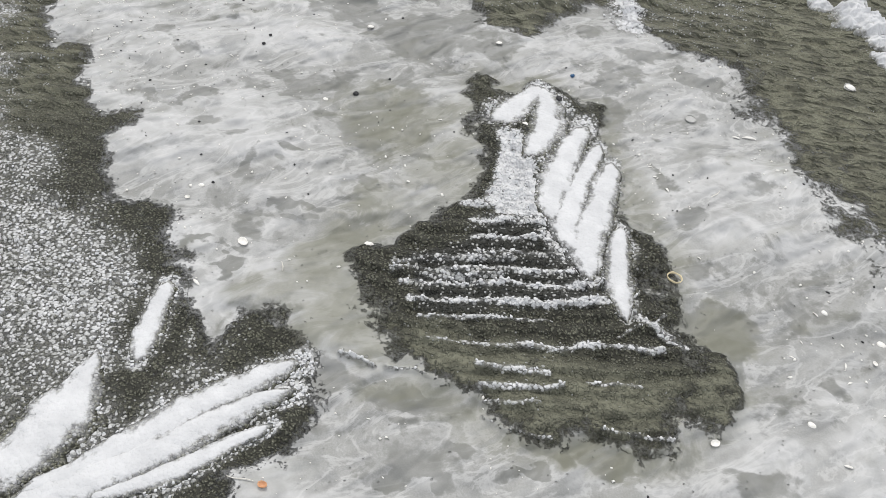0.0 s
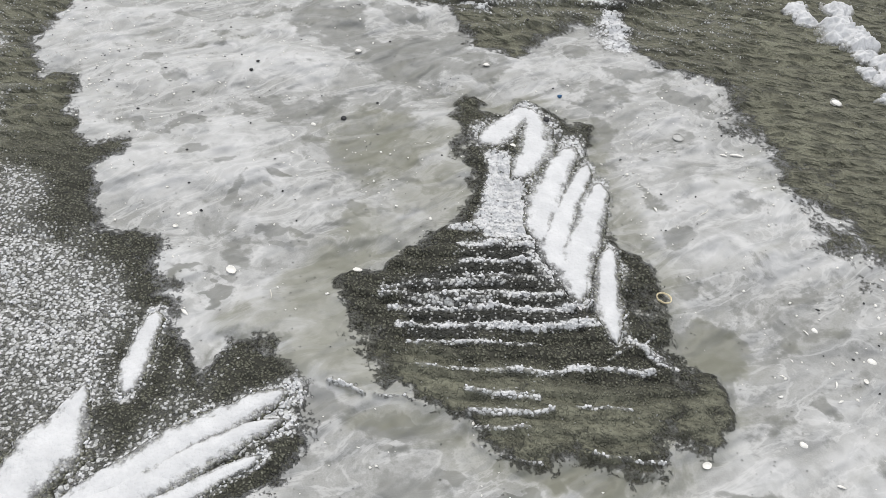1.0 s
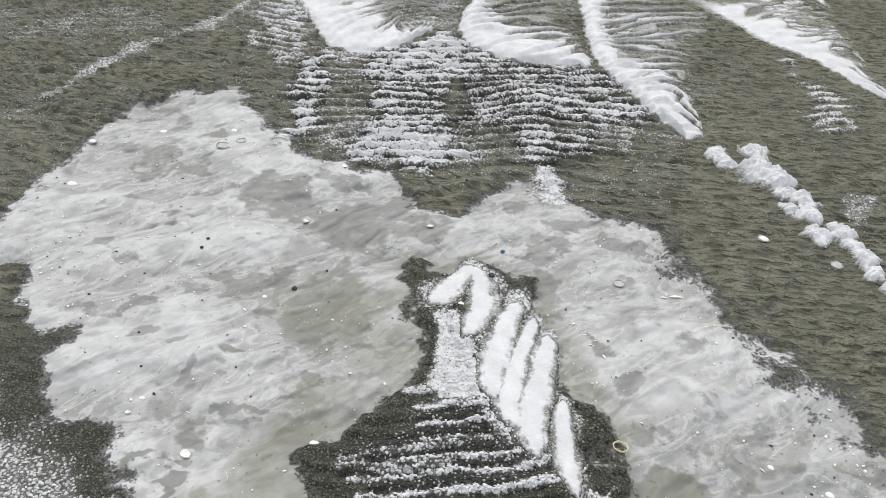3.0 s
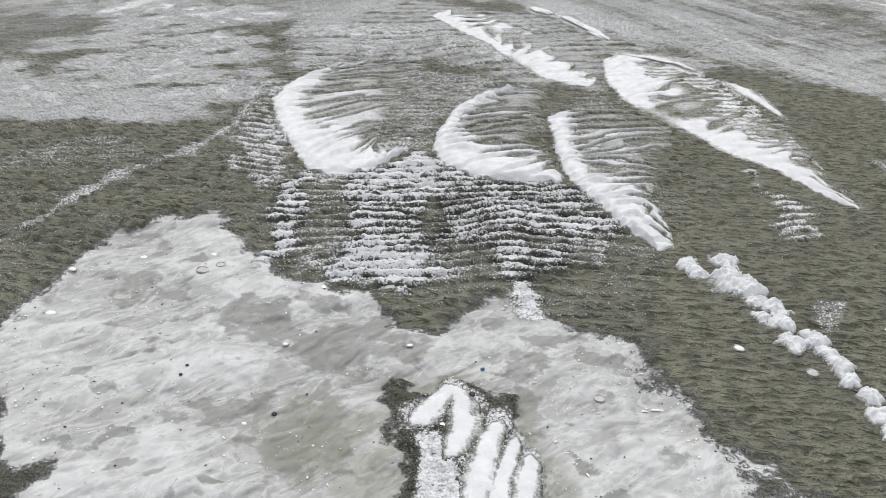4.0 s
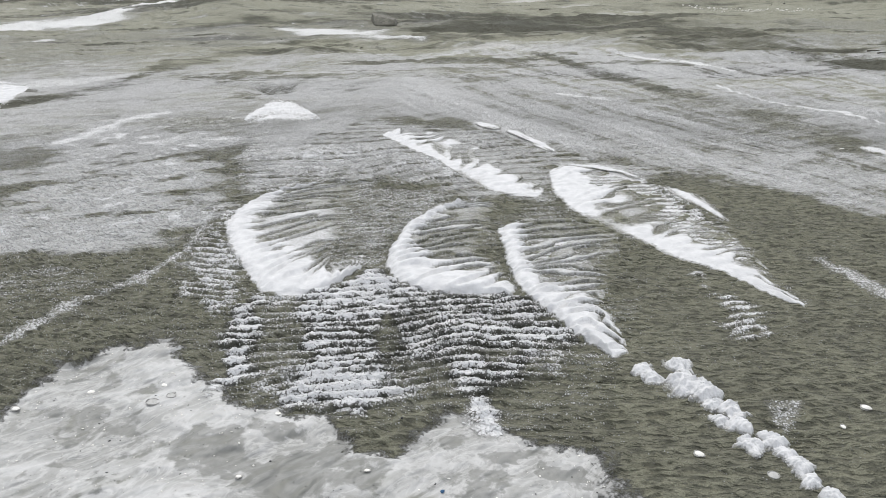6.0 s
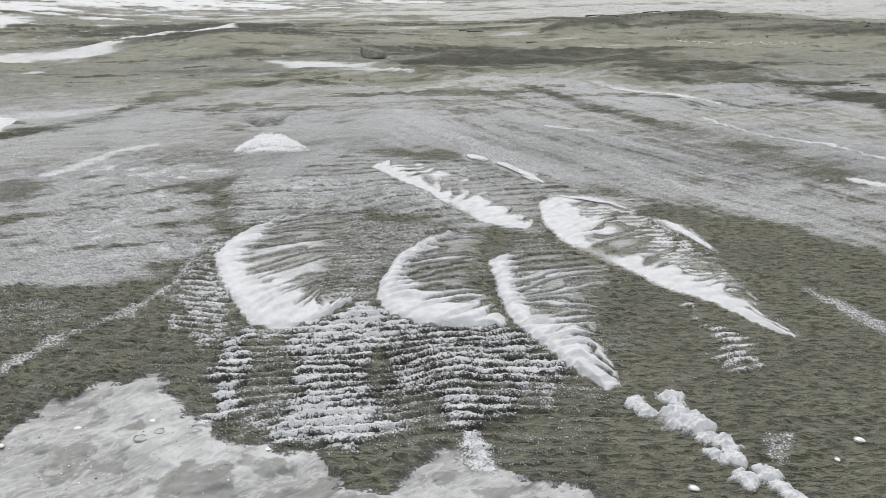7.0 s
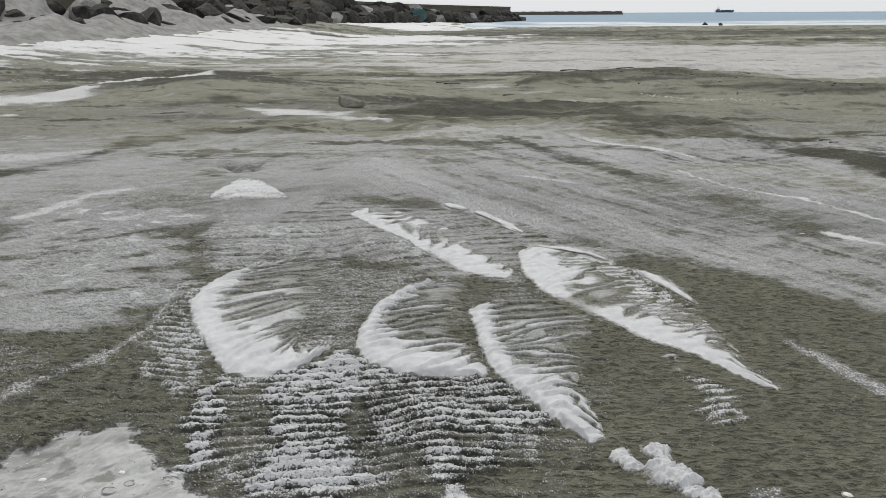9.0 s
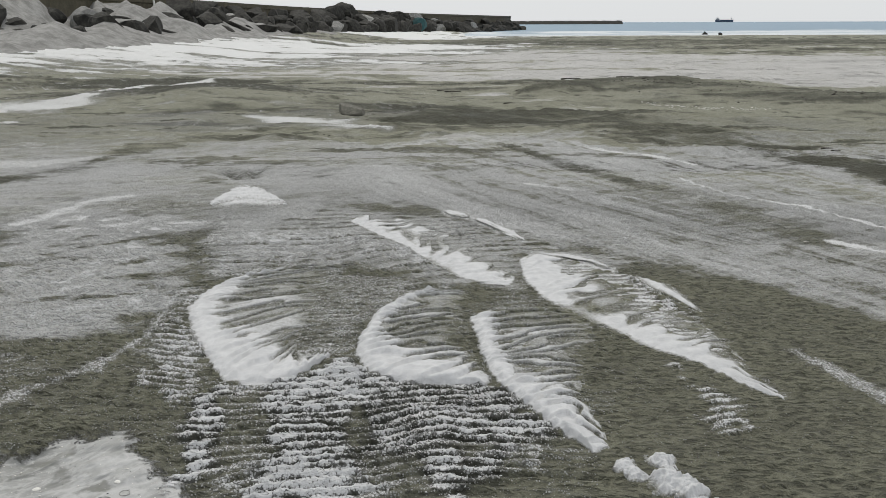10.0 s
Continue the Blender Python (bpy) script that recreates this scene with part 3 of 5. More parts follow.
FROST_MID = [(-2.04, 6.96), (-1.10, 7.56), (-0.05, 7.16), (0.84, 6.27), (1.37, 5.70), (1.06, 5.42), (0.64, 5.87), (0.39, 5.13), (0.01, 5.05), (-0.56, 5.52), (-1.35, 5.48), (-1.64, 5.10), (-1.87, 5.97)]
DARK_STREAK = [(0.735, 11.434, 0.155), (1.123, 10.579, 0.178), (1.386, 9.802, 0.219), (1.882, 8.885, 0.281), (2.460, 7.720, 0.348), (2.832, 6.622, 0.335), (3.207, 5.573, 0.287)]
CRUMB_LINE = [(-2.116, 2.952, 0.033), (-2.042, 3.251, 0.042), (-1.944, 3.569, 0.058), (-1.749, 3.816, 0.051), (-1.627, 4.258, 0.038), (-1.699, 5.012, 0.036)]
SPUR_TAIL = [(1.820, 4.041, 0.049), (1.928, 3.756, 0.052), (2.024, 3.505, 0.054)]
STONY = [(1.10, 2.68), (1.26, 2.68), (1.24, 2.56), (1.14, 2.48), (1.08, 2.55)]
CLAMS = [(0.800, 2.342, 0.0429, 30), (-1.728, 2.600, 0.0403, 10), (-0.739, 2.204, 0.0262, 0), (-0.305, 2.229, 0.0269, 170), (1.464, 2.632, 0.0454, 20), (1.342, 2.517, 0.0279, 80)]
RINGS = [(0.321, 2.028, 0.0372, 70), (-1.199, 2.641, 0.0535, 5), (-1.143, 2.688, 0.0406, 40), (1.015, 2.234, 0.0404, 60)]
CREAM = [(0.312, 1.366, 0.0375, 20)]
ORANGE = [(-0.434, 0.583, 0.0209, 0)]
CUPS = [(-0.441, 1.267, 0.0269, 0), (-0.149, 1.842, 0.0247, 40), (-0.943, 1.291, 0.0162, 0), (-0.755, 1.814, 0.0186, 20), (0.627, 1.038, 0.0206, 25), (0.426, 0.933, 0.0224, 150), (0.677, 1.380, 0.0177, 40), (0.801, 1.315, 0.0238, 30), (0.776, 1.244, 0.0142, 60), (-1.499, 2.747, 0.0347, 0), (-1.202, 2.769, 0.0277, 10), (-0.691, 2.564, 0.0236, 0), (-1.649, 2.299, 0.0410, 0), (-0.928, 1.341, 0.0179, 10), (-0.739, 1.180, 0.0309, 30)]
CHIPS = [(0.494, 1.992, 0.0398, 5), (0.456, 1.986, 0.0216, 5), (0.717, 1.174, 0.0152, 140), (0.656, 1.367, 0.0176, 50), (0.711, 1.220, 0.0193, 95), (0.370, 1.461, 0.0114, 30), (0.694, 0.950, 0.0186, 5), (-0.786, 1.023, 0.0254, 30), (-0.289, 0.797, 0.0095, 0), (0.592, 1.214, 0.0116, 20), (0.274, 1.685, 0.0185, 60), (0.221, 1.770, 0.0142, 0), (0.274, 1.572, 0.0119, 30), (0.619, 1.272, 0.0105, 60), (2.765, 6.229, 0.0395, 0), (-1.194, 2.845, 0.0235, 10), (-0.392, 1.798, 0.0132, 0), (-1.099, 1.911, 0.0159, 20), (-0.785, 1.727, 0.0149, 40)]
DARKS = [(-0.672, 1.856, 0.0171, 0), (-0.073, 1.985, 0.0188, 0), (-1.014, 2.025, 0.0109, 0), (-1.020, 1.983, 0.0126, 0), (-0.672, 1.855, 0.0154, 0), (-1.278, 1.722, 0.0085, 0), (-0.601, 1.973, 0.0088, 0), (-0.222, 2.530, 0.0105, 0)]
BLUES = [(-0.052, 2.137, 0.0142, 20)]
STEMS = [(-0.479, 0.584, 0.0553, 8), (-0.611, 1.122, 0.0300, 70), (0.402, 1.713, 0.0400, 120)]
BULGES = [(-0.44, 1.50, 0.02, 0.02, 1), (-0.40, 1.52, 0.02, 0.02, 1), (-0.37, 1.53, 0.02, 0.02, 0.8), (-0.32, 1.54, 0.02, 0.02, 0.8), (-0.31, 1.48, 0.02, 0.02, 0.7), (-0.62, 1.31, 0.03, 0.02, 0.8), (-0.58, 1.35, 0.03, 0.01, 0.7), (-0.54, 1.35, 0.02, 0.01, 0.6)]
OLIVE = [(-0.41, 1.03, 0.15, 0.11, 1.0), (-0.56, 1.05, 0.10, 0.10, 0.9), (-0.50, 1.17, 0.13, 0.15, 1.0), (-0.33, 0.97, 0.12, 0.07, 0.9), (-0.42, 1.42, 0.12, 0.10, 0.8), (-0.52, 1.76, 0.21, 0.19, 0.9), (-0.52, 1.11, 0.09, 0.08, 0.8), (-0.46, 0.95, 0.08, 0.07, 0.9), (-0.47, 1.28, 0.09, 0.07, 0.9), (0.42, 1.23, 0.10, 0.11, 0.9), (-0.34, 1.59, 0.09, 0.11, 0.8), (0.12, 0.83, 0.21, 0.05, 0.8), (-0.27, 0.87, 0.09, 0.04, 0.6), (0.59, 1.91, 0.06, 0.10, 0.5), (0.80, 3.45, 0.10, 0.18, 0.9)]
SNOW_FIELD = [(-24.692, 40.589, 18.298), (-18.636, 42.505, 18.714), (-14.164, 42.020, 16.145), (-10.479, 44.418, 14.244), (-6.866, 50.803, 12.833), (-3.123, 56.864, 7.511)]
SNOW_FOOT = [(-24.438, 86.576, 4.502), (-26.134, 138.691, 41.424), (-13.214, 121.832, 19.090), (-2.657, 93.137, 4.324)]
WHITE_BAND = [(1.661, 31.403, 1.742), (3.494, 32.869, 6.057), (5.954, 34.432, 11.990), (10.606, 35.447, 19.917), (15.219, 32.696, 15.767), (21.334, 32.151, 14.612)]
DARK_SHORE = [(-3.891, 56.984, 3.799), (4.863, 75.169, 17.952), (23.445, 71.159, 19.496), (41.800, 63.512, 17.051)]
RIDGE = [(2.197, 20.293, 0.693), (3.787, 21.610, 1.632), (5.505, 21.520, 2.498), (7.148, 19.278, 2.159), (8.423, 17.837, 1.940), (10.811, 16.887, 1.583)]
WEED_LINE = [(4.151, 18.014, 0.328), (4.989, 17.113, 0.418), (5.675, 16.408, 0.448), (6.826, 16.810, 0.275)]
DARK_FAR = [(-3.121, 12.709, 0.328), (-0.843, 12.653, 0.474), (0.020, 14.486, 1.046), (1.582, 15.333, 1.920), (2.879, 13.991, 1.134), (3.874, 12.536, 0.670), (4.307, 10.384, 0.433), (5.003, 9.010, 0.441)]
MOUND_SNOW = [(-9.855, 16.753, 1.015), (-8.005, 17.257, 0.856), (-7.574, 19.199, 0.481), (-7.337, 21.629, 0.591), (-6.948, 24.735, 0.492)]
MID_SNOW = [(-3.661, 14.948, 0.334), (-2.301, 14.142, 0.645), (-1.441, 13.354, 0.428), (-0.945, 12.854, 0.177)]
DARK_LEFT = [(-5.343, 8.502, 0.422), (-4.699, 9.147, 0.396), (-4.377, 10.231, 0.346), (-4.050, 11.814, 0.372), (-3.297, 12.713, 0.447)]
STREAK_SNOW = [(-3.716, 6.865, 0.074), (-3.573, 7.183, 0.135), (-3.470, 7.780, 0.150), (-3.185, 8.043, 0.111)]
STREAK_SNOW2 = [(-5.826, 9.527, 0.355), (-5.076, 9.907, 0.273), (-4.524, 10.410, 0.139)]
LINE_A = [(1.734, 11.575, 0.044), (2.018, 11.145, 0.085), (2.392, 10.743, 0.058), (2.952, 9.856, 0.031)]
LINE_B = [(2.511, 8.943, 0.023), (2.812, 7.978, 0.038), (3.296, 7.539, 0.039), (3.634, 6.674, 0.030)]
LINE_C = [(0.642, 8.739, 0.042), (1.200, 8.363, 0.059), (1.856, 7.908, 0.025)]
LINE_D = [(2.998, 6.262, 0.068), (3.138, 6.095, 0.084), (3.357, 5.859, 0.081)]
PIT = [(-2.605, 9.478, 0.110), (-2.351, 9.254, 0.358), (-2.240, 9.472, 0.127)]
WOOD = [(3.04, 21.65, 0.50, 8), (3.54, 22.39, 0.33, 4), (4.17, 22.56, 0.61, 6), (4.83, 23.58, 0.54, 10), (5.66, 24.45, 0.36, 0), (5.87, 23.97, 0.32, 15), (6.76, 23.69, 0.38, 0), (0.01, 20.40, 0.41, -5), (0.76, 18.42, 0.32, 0), (-0.28, 20.75, 0.22, 4), (5.03, 11.08, 0.15, -10), (5.06, 10.88, 0.12, -6), (1.20, 17.50, 0.24, 5)]

# ---- fields ----
def lattice(ix, iy, seed):
    h = (ix.astype(np.int64) * 374761393 + iy.astype(np.int64) * 668265263 + seed * 974711) & 0xFFFFFFFF
    h = ((h ^ (h >> 13)) * 1274126177) & 0xFFFFFFFF
    return ((h ^ (h >> 16)) & 0xFFFF) / 65535.0


def value_noise(x, y, seed):
    ix, iy = np.floor(x), np.floor(y)
    fx, fy = x - ix, y - iy
    fx, fy = fx * fx * (3 - 2 * fx), fy * fy * (3 - 2 * fy)
    a, b = lattice(ix, iy, seed), lattice(ix + 1, iy, seed)
    c, d = lattice(ix, iy + 1, seed), lattice(ix + 1, iy + 1, seed)
    return (a * (1 - fx) + b * fx) * (1 - fy) + (c * (1 - fx) + d * fx) * fy - 0.5


def fbm(x, y, octaves=4, seed=0, gain=0.5):
    out, amp = np.zeros_like(x), 1.0
    for k in range(octaves):
        out += amp * value_noise(x, y, seed + 17 * k)
        x, y, amp = x * 2.03 + 5.1, y * 2.03 + 1.7, amp * gain
    return out


def smooth(v, lo, hi):
    t = np.clip((v - lo) / (hi - lo), 0, 1)
    return t * t * (3 - 2 * t)


def near(x, y, pts, margin):
    px, py = [p[0] for p in pts], [p[1] for p in pts]
    return np.nonzero((x > min(px) - margin) & (x < max(px) + margin) & (y > min(py) - margin) & (y < max(py) + margin))[0]


def inside(x, y, pts, margin=0.3):
    """Distance to an outline, positive within it."""
    out = np.full(x.shape, -margin)
    at = near(x, y, pts, margin)
    if len(at) == 0:
        return out
    qx, qy = x[at], y[at]
    best, odd = np.full(qx.shape, 1e9), np.zeros(qx.shape, bool)
    for (ax, ay), (bx, by) in zip(pts, pts[1:] + pts[:1]):
        ex, ey = bx - ax, by - ay
        t = np.clip(((qx - ax) * ex + (qy - ay) * ey) / (ex * ex + ey * ey + 1e-9), 0, 1)
        best = np.minimum(best, np.hypot(qx - ax - t * ex, qy - ay - t * ey))
        crosses = (ay > qy) != (by > qy)
        odd ^= crosses & (qx < ax + (qy - ay) * ex / (ey if abs(ey) > 1e-9 else 1e-9))
    out[at] = np.maximum(np.where(odd, best, -best), -margin)
    return out


def along(x, y, pts, margin=1.0):
    """1 on a stroke's line, 0 at its half-width, negative beyond; with the half-width of the nearest place."""
    out = np.full(x.shape, -margin)
    at = near(x, y, pts, (1 + margin) * max(p[2] for p in pts))
    if len(at) == 0:
        return out
    qx, qy = x[at], y[at]
    best = np.full(qx.shape, -margin)
    for (ax, ay, aw), (bx, by, bw) in zip(pts, pts[1:]):
        ex, ey = bx - ax, by - ay
        t = np.clip(((qx - ax) * ex + (qy - ay) * ey) / (ex * ex + ey * ey + 1e-9), 0, 1)
        best = np.maximum(best, 1 - np.hypot(qx - ax - t * ex, qy - ay - t * ey) / (aw + t * (bw - aw)))
    out[at] = best
    return out


def phase(x, y, lam):
    """Where a place lies between one wind ripple and the next, 0 to 1 away from the viewer."""
    bend = 0.30 * value_noise(x * 0.9, y * 0.7, 91) + 0.09 * value_noise(x * 3.1, y * 2.2, 92) + 0.035 * value_noise(x * 9, y * 5, 93)
    ph = (y - 0.14 * x + bend) / lam
    return ph - np.floor(ph)


def ripple(x, y, lam):
    """Wind ripples, steep towards the viewer: 0 in the trough, 1 on the crest."""
    p = phase(x, y, lam)
    return np.where(p < 0.22, smooth(p, 0, 0.22), 1 - smooth(p, 0.22, 1.0))


SOLID = [FINGER_BACK, FINGER_MIDDLE, FINGER_FRONT, WEDGE, SIDE_RIDGE, CAP_LEFT, CAP_RIGHT, TOOTH_A, TOOTH_B, TOOTH_C, TOOTH_D,
         SPUR_EDGE, SMALL_PATCH, SLIM_PATCH, OUTER_PATCH]
FLUTED = [LEFT_CRESCENT, MIDDLE_CRESCENT, LONG_DRIFT, UPPER_DRIFT, SPUR_DRIFT, FAR_MOUND, FAR_LEFT_FIELD]
# outline, thickness of the snow, share of each ripple that it covers
RIPPLED = [(RIP_A, 1.0, 0.62), (RIP_B, 1.05, 0.95), (RIP_C, 0.8, 0.6), (RIP_D, 0.85, 0.6), (RIP_F, 0.6, 0.55), (RIP_G, 0.7, 0.5), (RIP_H, 0.75, 0.55), (RIP_I, 0.68, 0.5), (RIP_ALL, 0.46, 0.55), (RIP_J, 0.7, 0.4)]
WALL_LINE = [(-24.2, 30), (-23.7, 44), (-22.0, 64), (-20.5, 84), (-19.2, 98), (-14.8, 130), (-9.7, 168), (17.8, 269)]
SEA = -0.6


def layers(x, y):
    """Height, pale cover, frost, damp, distance and olive tint of the beach at the places given."""
    r = np.hypot(x, y)
    j1 = fbm(x * 9, y * 9, 4, 3)
    j2 = fbm(x * 2.2, y * 2.2, 4, 5)
    j3 = fbm(x * 22, y * 30, 3, 6)
    torn = smooth(x, 0.25, 0.6)
    pale = smooth(inside(x, y, PALE) + (0.07 + 0.06 * torn) * j1 + 0.04 * j2, -0.05 - 0.07 * torn, 0.06 + 0.05 * torn)
    hd = inside(x, y, HUMMOCK)
    hum = smooth(hd + 0.10 * j1, -0.04, 0.06)
    bed = smooth(inside(x, y, FINGER_BED) + 0.05 * j1, -0.03, 0.03)
    pale = pale * (1 - hum) * (1 - bed)
    damp, olive = np.zeros_like(x), np.zeros_like(x)
    wx, wy = x + 0.10 * j2 + 0.06 * j1, y + 0.10 * fbm(x * 2.6 + 9, y * 2.6, 4, 7) + 0.06 * j3
    for cx, cy, rx, ry, k in MOTTLES:
        damp = np.maximum(damp, k * smooth(1.35 - np.hypot((wx - cx) / rx, (wy - cy) / ry), 0.0, 0.9))
    for cx, cy, rx, ry, k in OLIVE:
        olive = np.maximum(olive, k * smooth(1.5 - np.hypot((wx - cx) / rx, (wy - cy) / ry), 0.0, 1.0))
    olive = np.maximum(olive, 0.7 * smooth(hd + 0.06, -0.04, 0.04))
    ph, rip, rip2 = phase(x, y, 0.066), ripple(x, y, 0.066), ripple(x, y, 0.05)
    fr, lift = np.zeros_like(x), np.zeros_like(x)
    ragged = 0.16 * j3 + 0.12 * j2
    for pts, k, part in RIPPLED:
        m = smooth(inside(x, y, pts) + 0.12 * j1, -0.04, 0.06)
        crest = smooth(ph + 0.6 * ragged, 0.06, 0.2) * (1 - 0.6 * smooth(ph + ragged, 0.42, part + 0.6)) * (1 + 0.4 * j3 + 0.2 * j1)
        fr = np.maximum(fr, 1.05 * k * m * crest * (1 + 0.35 * j2 + 0.3 * j1))
        lift = np.maximum(lift, 0.015 * k * m * rip)
    fr = np.maximum(fr, smooth(inside(x, y, SPECK_E) + 0.12 * j1, -0.15, 0.12) * (0.3 + 0.2 * smooth(ph + ragged, 0.0, 0.2) * (1 - smooth(ph + ragged, 0.2, 0.9))) * (1 + 0.5 * j1))
    fr = np.maximum(fr, 0.47 * smooth(inside(x, y, GRAIN_LEFT) + 0.08 * j1, -0.03, 0.12) * (1 + 0.35 * j2 + 0.25 * j1))
    fr = np.maximum(fr, 1.1 * smooth(inside(x, y, FLUFF) + 0.03 * j1, -0.01, 0.03))
    fr = np.maximum(fr, 0.24 * smooth(inside(x, y, FLUFF_LOW) + 0.04 * j1, -0.03, 0.03))
    fr = np.maximum(fr, 0.5 * smooth(inside(x, y, STONY) + 0.06 * j1, -0.02, 0.05))
    fr = np.maximum(fr, 0.05 * hum)
    fr = np.maximum(fr, 0.36 * bed * smooth(-0.60 - x, -0.03, 0.08) * (1 + 0.5 * j1))
    for x0, y0, x1, y1, w, k in BANDS_A + BANDS_B:
        line = [(x0, y0, 3.5 * w), (x1, y1, 3.5 * w)]
        qy = y + 0.02 * fbm(x * 7, y * 2, 3, 8)
        side = (qy - y0 - (x - x0) * (y1 - y0) / (x1 - x0)) / w + 0.8 * j1
        m = k * smooth(along(x, qy, line) + 0.3 * j1, 0.0, 0.3) * smooth(side, -0.8, -0.2) * (1 - 0.75 * smooth(side, 0.1, 1.1)) * (1 - smooth(side, 0.8, 3.2)) * (1 + 0.8 * j3)
        fr = np.maximum(fr, m)
        lift = np.maximum(lift, 0.014 * m)
    for pts, h, a, lam in SOLID:
        s = along(x, y, pts, 1.6)
        fr = np.maximum(fr, smooth(s + 0.9 * j1, -1.2, 0.5) * 0.72)
    for outer, inner, h, flutes, solid in FLUTED:
        s = inside(x, y, outer + inner[::-1])
        fr = np.maximum(fr, 0.36 * smooth(s + 0.10 * j1, -0.05, 0.06))
    for pts, k in ((CRUMB_LINE, 0.62), (SPUR_TAIL, 0.6), (STUB_DRIFT[0], 1.05)):
        fr = np.maximum(fr, k * smooth(along(x, y, pts, 1.5) + 1.2 * j1 + 0.7 * j2, -0.9, 0.8))
    # thin frost over the middle distance
    hz = fbm(x * 0.55 + 0.2 * y, y * 1.6, 5, 21)
    hf = fbm(x * 0.10 + 0.03 * y, y * 0.42, 6, 23, 0.62)
    smoky = smooth(inside(x, y, FROST_LEFT, 0.8) + 0.8 * j2 + 0.4 * hz, -0.5, 0.5) * np.clip(0.95 + 1.9 * hz + 1.6 * fbm(x * 2.4 + y, y * 6 - 2.6 * x, 4, 24, 0.6) + 0.5 * j1, 0.03, 1.9)
    veil = 0.95 * smoky ** 1.3
    fr = np.maximum(fr, 0.24 * smoky * np.clip(1 + 2 * j1, 0, 2))
    # streaks that the wind drew out slantwise
    across, down = 0.866 * x + 0.5 * y + 0.06 * j2, 0.5 * x - 0.866 * y
    slant = smooth(x + 0.2 * j2, -1.4, -0.4) * (1 - smooth(y, 11, 14))
    st = fbm(across * 1.5, down * 0.22, 4, 25, 0.6) * slant + fbm(x * 1.6 - 0.5 * y, y * 1.1, 4, 22, 0.6) * (1 - slant)
    back = inside(x, y, FROST_BACK, 1.2)
    mid = smooth(inside(x, y, FROST_MID, 0.6) + 0.15 * j2, -0.1, 0.2)
    ph_mid = phase(x, y, 0.15)
    shelf = smooth(ph_mid + 0.15 * j1, 0.08, 0.24) * (1 - 0.55 * smooth(ph_mid, 0.4, 1.0))
    veil = np.maximum(veil, mid * np.clip(0.25 + 0.75 * shelf + 0.4 * hz + 0.3 * j1, 0, 1))
    fr = np.maximum(fr, mid * (0.14 + 0.2 * shelf))
    s2 = fbm(across * 6, down * 0.5, 4, 27, 0.6) * slant
    s3 = fbm(across * 19, down * 1.3, 3, 26, 0.6) * slant
    drawn = smooth(back + 0.25 * j2 + 0.5 * st, -0.15, 0.3) * np.clip(1.15 + 0.6 * st + 0.7 * s2 + 0.9 * s3 + 0.3 * hz, 0.35, 1.7)
    drawn *= 1 - 0.8 * smooth(-x + 0.5 * j2, 1.5, 2.4) * (1 - smooth(r, 7.0, 9.5))
    fr = np.maximum(fr, 0.35 * drawn)
    veil = np.maximum(veil, 0.72 * drawn * (1 - smooth(r, 10, 15)))
    crest = smooth(ph + ragged, 0.05, 0.16) * (1 - smooth(ph + ragged, 0.12, 0.7))
    bare = smooth(x - 0.3 * (y - 2.2), 0.1, 0.6)
    fr = np.maximum(fr, smooth(r, 1.9, 2.7) * (1 - pale) * (0.05 + 0.10 * (1 - bare) + 0.32 * crest * (1 - 0.75 * bare) * smooth(j2 + 0.4 * hz, -0.25, 0.3)) * (1 + 0.8 * j1))
    far_tone = smooth(r, 8, 12)
    thin = fbm(x * 0.7 + 0.1 * y, y * 2.0, 5, 28, 0.62)
    flake = fbm(x * 0.9, y * 2.2 + 7, 4, 29, 0.6)
    fr = np.maximum(fr, far_tone * np.clip(0.05 + 0.5 * hf + 0.2 * hz + 0.3 * thin, 0, 1))
    pale = np.maximum(pale, smooth(r, 5.5, 8.5) * np.clip(0.46 + 0.7 * hf + 0.5 * thin, 0.0, 0.62))
    dk = 0.8 * smooth(along(x, y, DARK_STREAK) + 0.8 * hz + 0.9 * s2 + 0.5 * s3, -0.1, 0.7)
    dk = np.maximum(dk, 0.8 * smooth(along(x, y, RIDGE) + 0.7 * hf + 1.0 * thin, -0.1, 0.7))
    dk = np.maximum(dk, 0.95 * smooth(along(x, y, [(a, b, 1.5 * w) for a, b, w in DARK_FAR]) + 0.6 * hf + 0.7 * hz + 1.0 * thin, -0.1, 0.7))
    for pts in (DARK_LEFT, PIT, DARK_SHORE):
        dk = np.maximum(dk, 0.85 * smooth(along(x, y, pts) + 1.1 * hf + 0.9 * hz + 1.2 * thin, -0.2, 0.9))
    dk = np.maximum(0.85 * dk * (1 + 0.8 * thin), far_tone * 0.9 * smooth(thin - 0.35 * hf, 0.22, 0.4))
    veil = veil * (1 - np.clip(dk, 0, 1))
    fr, pale = fr * (1 - np.clip(dk, 0, 1)), pale * (1 - 0.9 * np.clip(dk, 0, 1))
    fr = np.maximum(fr, smooth(r, 10, 14) * 0.8 * smooth(flake + 0.5 * hf - 0.3 * smooth(x, -4, 3) + 0.2 * smooth(r, 18, 30), 0.42, 0.68) * (1 - smooth(r, 45, 70)))
